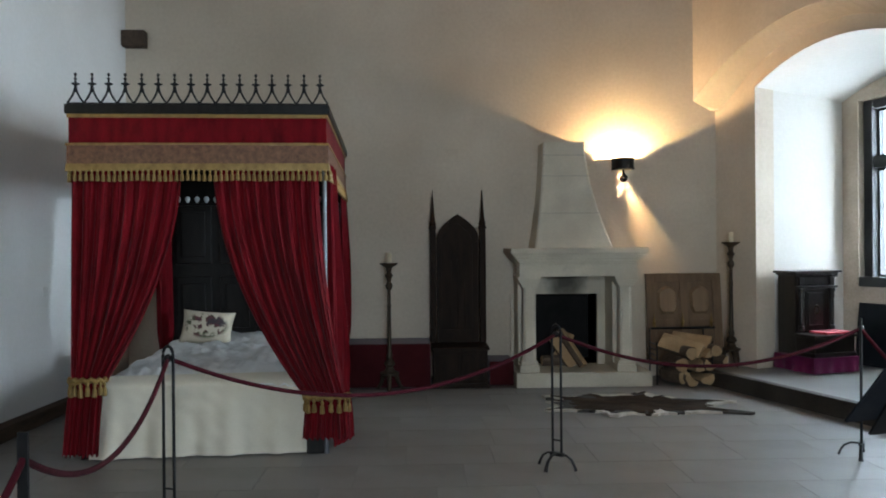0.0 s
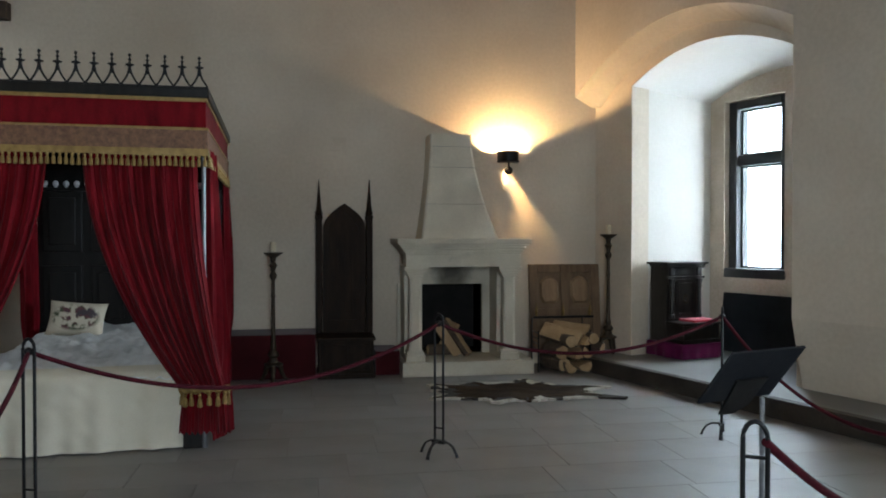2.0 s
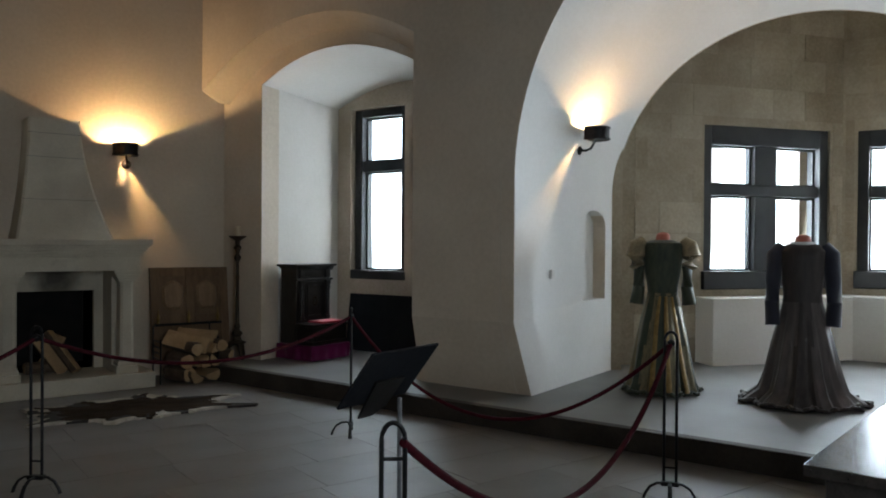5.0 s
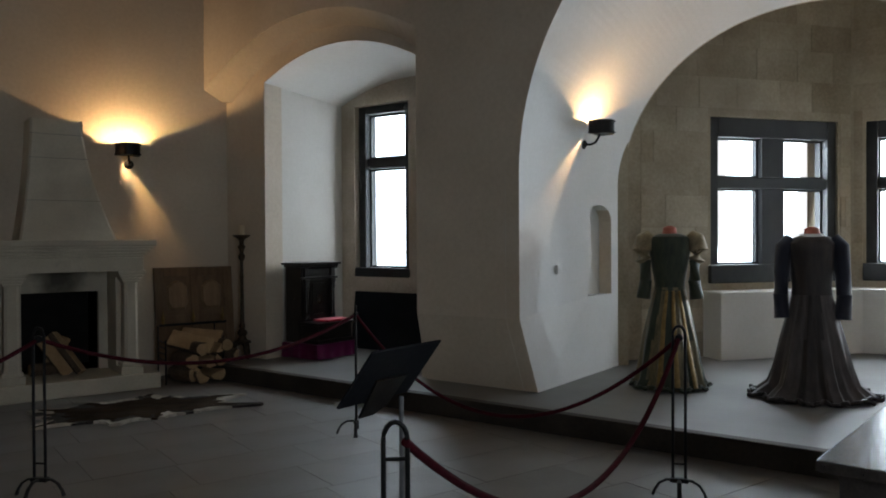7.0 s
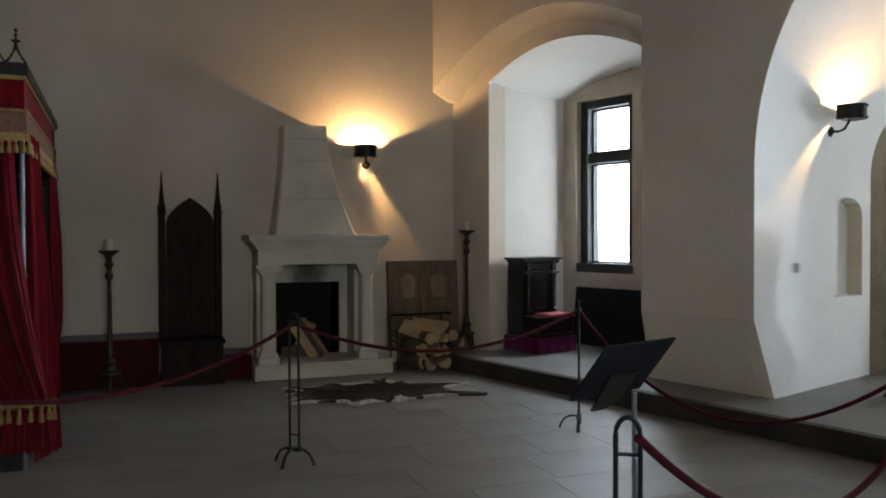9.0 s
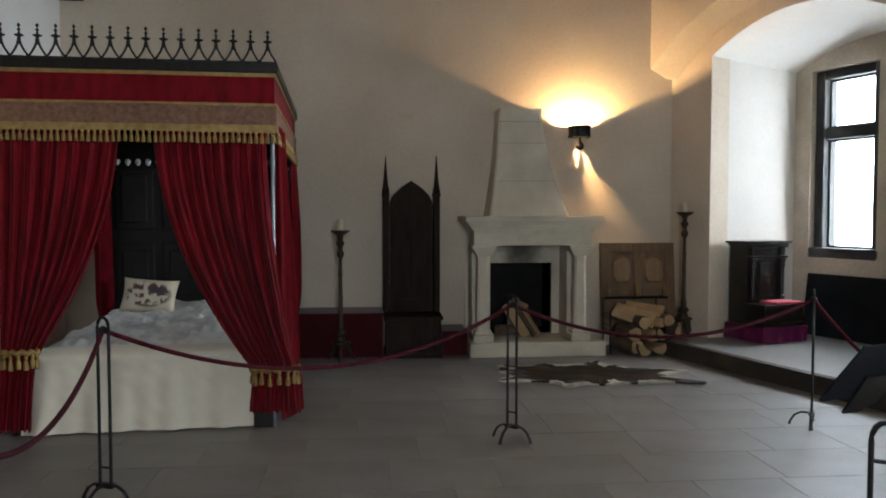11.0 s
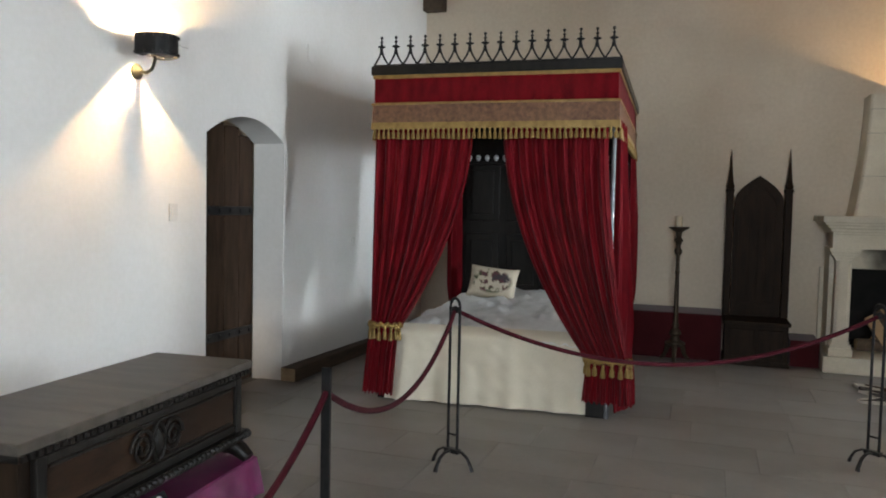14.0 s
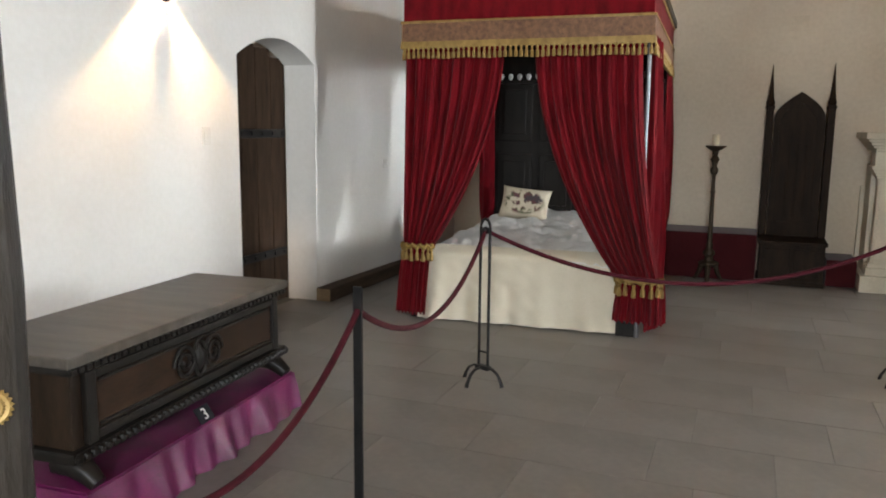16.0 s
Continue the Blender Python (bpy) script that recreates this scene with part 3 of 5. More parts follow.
spots = [(X0 + (X1 - X0) * k / 46, Y0 - 0.024) for k in range(1, 47)] + [(X1 + 0.024, Y0 + 0.04 + (Y1 - Y0) * k / 62) for k in range(60)] + [(X0 - 0.024, Y0 + 0.04 + (Y1 - Y0) * k / 62) for k in range(60)]
for k, (x, y) in enumerate(spots):
    o = new("tassel", tas.data)
    o.parent, o.location = bed, (x, y, 2.068 + 0.003 * math.sin(k * 0.7))


def curtain(name, top, tie, hem, z_top, z_tie, z_hem, folds, depth, bulge=0.0, power=1.7, label=""):
    """Cloth gathered to a tie: top, tie and hem are each a pair of ((x, y), (x, y)) ends."""
    bm = bmesh.new()
    rnd = random.Random(name + str(top))
    ph = [rnd.uniform(0, 6.28) for _ in range(4)]

    def f(s, t):
        z = z_top + (z_hem - z_top) * t
        tt = (z_top - z_tie) / (z_top - z_hem)
        if t < tt:
            q = (t / tt)
            g = [q ** power, q ** power]
            a, b = top, tie
        else:
            q = (t - tt) / (1 - tt)
            g = [q ** 0.6, q ** 0.6]
            a, b = tie, hem
        e0 = Vector(a[0]).lerp(Vector(b[0]), g[0])
        e1 = Vector(a[1]).lerp(Vector(b[1]), g[1])
        p = e0.lerp(e1, s)
        d = (Vector(top[1]) - Vector(top[0])).normalized()
        n = Vector((d.y, -d.x))
        near = math.exp(-((z - z_tie) / 0.12) ** 2)
        amp = depth * (0.55 + 0.45 * min(1, t * 3)) * (1 - 0.55 * near)
        sw = s + 0.05 * noise.noise(Vector((s * 3.1 + ph[0], t * 0.6, ph[1]))) + 0.018 * noise.noise(Vector((s * 9 + ph[2], t, 5)))
        amp *= 0.7 + 0.9 * abs(noise.noise(Vector((s * 6 + ph[1], t * 0.8, ph[0]))))
        off = amp * (math.sin(sw * folds * 6.283 + ph[0] + 0.5 * math.sin(t * 3 + ph[1])) + 0.45 * math.sin(s * folds * 2.3 * 6.283 + ph[2] + t * 2) + 0.25 * math.sin(s * folds * 4.1 * 6.283 + ph[3]))
        if t > tt:
            off *= 0.55
        off += bulge * math.sin(math.pi * min(1, t / tt)) * 0.5
        p += n * off
        return (p.x, p.y, z + 0.012 * math.sin(s * folds * 6.283) * (t > 0.97))

    sheet(bm, 90, 54, f, 0.005)
    return part(name, bm, VELVET, bed, label, smooth=True)


curtain("front_curtain", ((X0 + 0.01, Y0 + 0.02), (-1.28, Y0 + 0.03)), ((-2.045, 3.755), (-1.82, 3.755)), ((-2.10, 3.72), (-1.86, 3.72)), 2.12, 0.55, 0.05, 8, 0.017, 0.02, 1.9, "red velvet curtain tied back with gold tassels")
curtain("front_curtain", ((-1.06, Y0 + 0.03), (X1 - 0.06, Y0 + 0.02)), ((-0.40, 3.78), (-0.11, 3.77)), ((-0.43, 3.75), (-0.08, 3.73)), 2.12, 0.40, 0.12, 9, 0.018, 0.02, 1.9, "red velvet curtain tied back with gold tassels")
curtain("side_curtain", ((X1 + 0.01, Y0 + 0.09), (X1 + 0.02, 4.36)), ((X1 + 0.03, Y0 + 0.05), (X1 + 0.12, 4.14)), ((X1 + 0.04, Y0 + 0.02), (X1 + 0.15, 4.12)), 2.12, 0.45, 0.05, 6, 0.022, 0, 1.3, "red velvet side curtain gathered at the front post")
curtain("side_curtain", ((X0 + 0.02, 4.48), (X0 + 0.02, Y0 + 0.10)), ((X0 + 0.02, 3.98), (X0 + 0.02, Y0 + 0.11)), ((X0 + 0.0, 4.02), (X0 + 0.01, Y0 + 0.10)), 2.12, 0.55, 0.05, 6, 0.022, 0, 1.3, "red velvet side curtain gathered at the front post")
curtain("side_curtain", ((X1 + 0.0, 5.85), (X1 + 0.0, 6.22)), ((X1 + 0.02, 5.85), (X1 + 0.02, 6.22)), ((X1 + 0.03, 5.85), (X1 + 0.02, 6.22)), 2.12, 0.5, 0.04, 3, 0.030, 0, 1.0, "straight red velvet side curtain")
curtain("side_curtain", ((X0 + 0.03, 6.2), (X0 + 0.03, 5.75)), ((X0 + 0.03, 6.2), (X0 + 0.03, 5.8)), ((X0 + 0.03, 6.2), (X0 + 0.01, 5.75)), 2.12, 0.5, 0.05, 4, 0.03, 0, 1.0, "straight red velvet side curtain")
for xa, xb, yy, zz in ((-2.06, -1.81, 3.755, 0.56), (-0.42, -0.09, 3.765, 0.405)):
    bm = bmesh.new()
    n = 26
    tube(bm, [((xa + xb) / 2 + (xb - xa) / 2 * math.cos(6.2832 * k / n), yy + 0.062 * math.sin(6.2832 * k / n), zz + 0.02 + 0.012 * math.sin(k * 3.1)) for k in range(n + 1)], 0.020, 8)
    tie = part("tie_back", bm, GOLD, bed, "gold cord tie-back with tassels")
    for k in range(8):
        bm = bmesh.new()
        a = math.pi + math.pi * (k + 0.5) / 8
        lathe(bm, [(0.006, 0.02), (0.013, 0.0), (0.008, -0.012), (0.015, -0.03), (0.018, -0.075), (0.012, -0.08)], 8, at=((xa + xb) / 2 + (xb - xa) / 2 * math.cos(a) * 0.97, yy + 0.075 * math.sin(a), zz - 0.005 - 0.01 * (k % 2)))
        part("tassel", bm, GOLD, tie)
# posts, frame and head
for x, y in ((X1 - 0.015, Y0 + 0.05), (X0 + 0.09, Y0 + 0.12), (X1 - 0.05, Y1 - 0.05), (X0 + 0.05, Y1 - 0.05)):
    bm = bmesh.new()
    lathe(bm, [(0.02, 0.0), (0.02, 0.14), (0.02, 0.16), (0.02, 0.22), (0.015, 0.25), (0.015, 0.40), (0.024, 0.42), (0.028, 0.46), (0.015, 0.49), (0.015, 1.2), (0.02, 1.22), (0.015, 1.24), (0.015, 2.47)], 14, at=(x, y, 0))
    part("bed_post", bm, GREYM, bed, "slim grey metal corner post", smooth=True)
part("bed_base", boxes((X0 + 0.1, Y0 + 0.10, 0.06, X1 - 0.1, Y1 - 0.1, 0.34), bevel=0.01), OAKB, bed)
for x in (X0 + 0.04, X1 - 0.16):
    part("foot_block", boxes((x, Y0 + 0.03, 0.0, x + 0.13, Y0 + 0.17, 0.12), bevel=0.008), OAKB, bed)
bm = boxes((X0 + 0.03, Y1 - 0.07, 0.0, X1 - 0.03, Y1 - 0.01, 2.46))
for k in range(4):
    xx = X0 + 0.08 + 0.44 * k
    for q in ((xx, 0.62), (xx, 1.35)):
        hp = part("head_panel", boxes((q[0], Y1 - 0.10, q[1], q[0] + 0.36, Y1 - 0.07, q[1] + 0.6), bevel=0.012), OAKB, bed)
        part("panel_field", boxes((q[0] + 0.06, Y1 - 0.115, q[1] + 0.07, q[0] + 0.30, Y1 - 0.10, q[1] + 0.53), bevel=0.01), OAKB, hp)
part("headboard", bm, OAKB, bed, "tall panelled black oak headboard")
for k in range(17):
    bm = bmesh.new()
    lathe(bm, [(0.008, 0), (0.014, 0.012), (0.026, 0.032), (0.028, 0.048), (0.018, 0.064), (0.008, 0.070)], 10, at=(-1.93 + 0.095 * k, Y1 - 0.13, 1.97))
    part("headboard_knob", bm, SHEET, bed, "pale turned knob on the headboard", smooth=True)
part("headboard_shelf", boxes((X0 + 0.05, Y1 - 0.2, 1.94, X1 - 0.05, Y1 - 0.07, 1.97), bevel=0.005), OAKB, bed)


def quilt(s, t):
    x = -1.90 + 1.58 * s
    y = 3.83 + 2.35 * t
    e = min(1, min(s, 1 - s) * 12) ** 0.5
    z = 0.50 + 0.085 * e * min(1, t * 8) ** 0.5 + 0.05 * t
    z += 0.040 * noise.noise(Vector((x * 3.2, y * 2.6, 0.3))) + 0.034 * noise.noise(Vector((x * 6 + y * 3, y * 9 - x * 2, 1.7))) + 0.024 * noise.noise(Vector((x * 19, y * 15, 4.0)))
    return (x, y, z)


bm = bmesh.new()
grid(bm, 80, 90, quilt)
bm.normal_update()
bmesh.ops.solidify(bm, geom=bm.faces[:], thickness=0.10)
quilt_ob = tagged(link(bm, "quilt", SHEET, None, True), "rumpled white quilt spread over the bed", "quilt")
quilt_ob.matrix_basis = BEDTURN


def spread(s, t):
    """Front fall of the bedspread down to the floor, flaring at the corners."""
    x = -1.89 + 1.56 * s
    fl = (2 * s - 1)
    y = 3.80 + 0.055 * s - 0.045 * t ** 1.4 + 0.014 * t * math.sin(s * 26 + 1.0 + 1.5 * t) + 0.008 * t * math.sin(s * 61) + 0.016 * min(1, t * 4) * noise.noise(Vector((s * 5 + t * 1.5, t * 2.2, 3.1))) + 0.006 * min(1, t * 5) * noise.noise(Vector((s * 17 - t * 3, t * 6, 8.2)))
    z = 0.575 - 0.055 * (1 - t) * 0 - (0.575 - 0.012) * t
    x += 0.045 * t * fl + (0.03 * t ** 2 if s > 0.97 else 0)
    if t < 0.12:
        y += 0.10 * (1 - t / 0.12) ** 2
    return (x, y, z + 0.012 * math.sin(s * 9) * t * (1 - t))


bm = bmesh.new()
sheet(bm, 90, 40, spread, 0.006)
tagged(link(bm, "bedspread", LINEN, None, True), "cream linen bedspread falling to the floor", "bedspread").matrix_basis = BEDTURN
# pillow with a flower pattern
PILW = surface("flowered_pillow", (0.46, 0.39, 0.29), (0.60, 0.52, 0.40), 5, 90, 0.9, 0.2)
nt = PILW.node_tree
tcn = nt.nodes.new("ShaderNodeTexCoord")
vor = nt.nodes.new("ShaderNodeTexNoise")
vor.inputs["Scale"].default_value, vor.inputs["Detail"].default_value = 13.0, 4
nt.links.new(tcn.outputs["Object"], vor.inputs["Vector"])
fl_r = ramp(nt.nodes, [(0.47, (0, 0, 0)), (0.53, (1, 1, 1))])
nt.links.new(vor.outputs["Fac"], fl_r.inputs["Fac"])
sep = nt.nodes.new("ShaderNodeVectorMath")
sep.operation = "LENGTH"
scl = nt.nodes.new("ShaderNodeVectorMath")
scl.operation = "MULTIPLY"
scl.inputs[1].default_value = (4.6, 0.0, 7.5)
nt.links.new(tcn.outputs["Object"], scl.inputs[0])
nt.links.new(scl.outputs[0], sep.inputs[0])
inside = ramp(nt.nodes, [(0.80, (1, 1, 1)), (0.98, (0, 0, 0))])
nt.links.new(sep.outputs["Value"], inside.inputs["Fac"])
mul = nt.nodes.new("ShaderNodeMath")
mul.operation = "MULTIPLY"
nt.links.new(fl_r.outputs["Color"], mul.inputs[0])
nt.links.new(inside.outputs["Color"], mul.inputs[1])
pm = nt.nodes.new("ShaderNodeMix")
pm.data_type = "RGBA"
pb = nt.nodes["Principled BSDF"]
src = pb.inputs["Base Color"].links[0].from_socket
nt.links.new(mul.outputs[0], pm.inputs["Factor"])
nt.links.new(src, pm.inputs[6])
vn = nt.nodes.new("ShaderNodeTexNoise")
vn.inputs["Scale"].default_value = 9.0
nt.links.new(tcn.outputs["Object"], vn.inputs["Vector"])
vr = ramp(nt.nodes, [(0.42, (0.07, 0.075, 0.04)), (0.52, (0.12, 0.035, 0.04)), (0.62, (0.06, 0.045, 0.05))])
nt.links.new(vn.outputs["Fac"], vr.inputs["Fac"])
nt.links.new(vr.outputs["Color"], pm.inputs[7])
nt.links.new(pm.outputs[2], pb.inputs["Base Color"])
bm = bmesh.new()
for sg in (-1, 1):
    def pil(s, t):
        u, v = 2 * s - 1, 2 * t - 1
        pinch = 1 - 0.07 * (1 - abs(u) ** 2) * abs(v) ** 3
        pinch2 = 1 - 0.07 * (1 - abs(v) ** 2) * abs(u) ** 3
        th = 0.085 * ((1 - u ** 4) * (1 - v ** 4)) ** 0.5
        return (0.245 * u * pinch2, sg * th, 0.165 * v * pinch)
    grid(bm, 24, 18, pil)
bmesh.ops.remove_doubles(bm, verts=bm.verts, dist=0.0005)
pil_ob = tagged(link(bm, "pillow", PILW, None, True), "cream pillow printed with dark flowers on the bed", "pillow")
pil_ob.matrix_basis = BEDTURN @ pose(-1.52, 5.60, 0.755, -22, 5, 0)

# ---- fireplace ----
fire = thing("fireplace", "pale limestone fireplace with columns and a tapering hood", "fireplace")
part("hearth_base", boxes((1.435, 6.31, 0.0, 2.885, 6.999, 0.155), bevel=0.012), LIME, fire)


def moulding(x0, x1, yf, yb, prof):
    """Stack of slabs growing outward: (overhang, z0, z1)."""
    bm = bmesh.new()
    for ov, z0, z1 in prof:
        box(bm, x0 - ov, yf - ov, z0, x1 + ov, yb, z1, bevel=min(0.01, (z1 - z0) * 0.3))
    return bm


part("mantel_shelf", moulding(1.475, 2.735, 6.33, 6.998, [(0.0, 1.31, 1.335), (0.025, 1.335, 1.365), (0.05, 1.365, 1.395), (0.075, 1.395, 1.42), (0.10, 1.42, 1.48)]), LIME, fire)
part("lintel", boxes((1.475, 6.33, 1.175, 2.735, 6.60, 1.31), bevel=0.006), LIME, fire)
part("back_panel", boxes((1.60, 6.93, 0.957, 2.60, 6.998, 1.31)), LIME, fire, "soot-stained stone panel over the fire opening")
part("back_pier", boxes((1.45, 6.93, 0.156, 1.70, 6.997, 0.957)), LIME, fire)
part("back_pier", boxes((2.44, 6.93, 0.156, 2.72, 6.997, 0.957)), LIME, fire)
def bm_base(xc):
    return boxes((xc - 0.105, 6.36, 0.156, xc + 0.105, 6.56, 0.23), (xc - 0.09, 6.375, 0.23, xc + 0.09, 6.545, 0.27), bevel=0.008)


for xc, sg in ((1.585, 1), (2.625, -1)):
    bm = bmesh.new()
    col_ob = part("column_base", bm_base(xc), LIME, fire)
    vs = [[bm.verts.new((xc + dx * w, 6.46 + dy * w, z)) for dx, dy in ((-1, -1), (-0.6, -1.25), (0.6, -1.25), (1, -1), (1, 1), (-1, 1))] for z, w in ((0.27, 0.075), (0.32, 0.066), (1.0, 0.060), (1.06, 0.064))]
    for a, b in zip(vs, vs[1:]):
        for i in range(6):
            bm.faces.new((a[i], a[(i + 1) % 6], b[(i + 1) % 6], b[i]))
    part("column_shaft", bm, LIME, fire)
    bm = bmesh.new()
    for ov, z0, z1 in ((0.078, 1.06, 1.085), (0.092, 1.085, 1.11), (0.112, 1.11, 1.14), (0.13, 1.14, 1.178)):
        box(bm, xc - ov, 6.46 - ov, z0, xc + ov, 6.46 + ov, z1, 0.006)
    part("capital", bm, LIME, fire)
    part("cheek", boxes((xc - 0.10, 6.58, 0.156, xc + 0.10, 6.93, 1.178), bevel=0.006), LIME, fire)
bm = bmesh.new()
rings = []
for k in range(17):
    t = k / 16
    z = 1.48 + 1.165 * t
    e = (1 - t) ** 1.7
    xl, xr, yf = 1.785 - 0.12 * e, 2.245 + 0.28 * e, 6.62 - 0.14 * e
    c = 0.02
    rings.append([bm.verts.new(p) for p in ((xl, 6.999, z), (xl, yf + c, z), (xl + c, yf, z), (xr - c, yf, z), (xr, yf + c, z), (xr, 6.999, z))])
for a, b in zip(rings, rings[1:]):
    for i in range(6):
        bm.faces.new((a[i], a[(i + 1) % 6], b[(i + 1) % 6], b[i]))
bm.faces.new(rings[-1])
hood = part("hood", bm, LIME, fire)
for z in (1.86, 2.27, 2.50):
    t = (z - 1.48) / 1.165
    e = (1 - t) ** 1.7
    bm = boxes((1.787 - 0.12 * e, 6.618 - 0.14 * e, z - 0.0015, 2.243 + 0.28 * e, 6.622 - 0.14 * e, z + 0.0015))
    part("joint", bm, JOINT, hood)

# soot above the fire opening: a stain with its own shape on the stone
for pb_ in (LIME,):
    nt = pb_.node_tree
    geo_n = nt.nodes.new("ShaderNodeNewGeometry")
    su = nt.nodes.new("ShaderNodeVectorMath")
    su.operation, su.inputs[1].default_value = "SUBTRACT", (2.08, 6.8, 1.12)
    nt.links.new(geo_n.outputs["Position"], su.inputs[0])
    sc_ = nt.nodes.new("ShaderNodeVectorMath")
    sc_.operation, sc_.inputs[1].default_value = "MULTIPLY", (2.8, 1.3, 1.9)
    nt.links.new(su.outputs[0], sc_.inputs[0])
    ln = nt.nodes.new("ShaderNodeVectorMath")
    ln.operation = "LENGTH"
    nt.links.new(sc_.outputs[0], ln.inputs[0])
    nz = nt.nodes.new("ShaderNodeTexNoise")
    nz.inputs["Scale"].default_value = 7.0
    nt.links.new(geo_n.outputs["Position"], nz.inputs["Vector"])
    ad = nt.nodes.new("ShaderNodeMath")
    ad.operation = "MULTIPLY_ADD"
    ad.inputs[1].default_value = 0.5
    nt.links.new(nz.outputs["Fac"], ad.inputs[0])
    nt.links.new(ln.outputs["Value"], ad.inputs[2])
    so = ramp(nt.nodes, [(0.55, (0.82, 0.82, 0.82)), (1.0, (0, 0, 0))])
    nt.links.new(ad.outputs[0], so.inputs["Fac"])
    mx = nt.nodes.new("ShaderNodeMix")
    mx.data_type = "RGBA"
    bs = nt.nodes["Principled BSDF"]
    nt.links.new(so.outputs["Color"], mx.inputs["Factor"])
    nt.links.new(bs.inputs["Base Color"].links[0].from_socket, mx.inputs[6])
    mx.inputs[7].default_value = (0.03, 0.026, 0.022, 1)
    nt.links.new(mx.outputs[2], bs.inputs["Base Color"])


def log(bm, p, d, length, r, split=True, seg=12, rot=0.0):
    """A log or a split billet: bark round, pale cut faces."""
    d = Vector(d).normalized()
    q = d.to_track_quat("Z", "Y").to_matrix() @ Matrix.Rotation(rot, 3, "Z")
    rings = []
    for t in (0, 0.03, 0.5, 0.97, 1):
        ring = []
        for i in range(seg):
            a = 2 * math.pi * i / seg
            rr = r * (1 + 0.08 * math.sin(3 * a + t * 2) + 0.05 * math.sin(5 * a))
            x, y = rr * math.cos(a), rr * math.sin(a)
            if split and y < -0.1 * r:
                y = -0.1 * r - 0.04 * r * math.sin(x * 40)
            k = 0.93 if t in (0, 1) else 1
            ring.append(bm.verts.new(Vector(p) + q @ Vector((x * k, y * k, t * length))))
        rings.append(ring)
    for a, b in zip(rings, rings[1:]):
        for i in range(seg):
            f = bm.faces.new((a[i], a[(i + 1) % seg], b[(i + 1) % seg], b[i]))
            am = 2 * math.pi * (i + 0.5) / seg
            f.material_index = 1 if split and math.sin(am) < -0.05 else 0
    bm.faces.new(rings[0][::-1]).material_index = 1
    bm.faces.new(rings[-1]).material_index = 1


def firewood(label, p, d, length, r, split=True, rot=0.0, group="firewood"):
    bm = bmesh.new()
    log(bm, (0, 0, 0), d, length, r, split, rot=rot)
    o = tagged(link(bm, "log", (BARK, CUT)), label, "log", group)
    o.location = p
    return o


firewood("split log leaning in the fireplace", (2.13, 6.72, 0.17), (-0.28, 0.12, 0.42), 0.42, 0.075, True, 2.2, "logs in the fire")
firewood("split log leaning in the fireplace", (2.24, 6.66, 0.19), (-0.30, 0.25, 0.50), 0.48, 0.08, True, 3.4, "logs in the fire")
firewood("split log lying in the fireplace", (1.78, 6.80, 0.22), (1, 0.1, 0.0), 0.45, 0.06, False, 0, "logs in the fire")
firewood("split log leaning in the fireplace", (1.92, 6.80, 0.18), (0.25, 0.15, 0.42), 0.40, 0.06, True, 4.0, "logs in the fire")

# ---- wall lamps ----


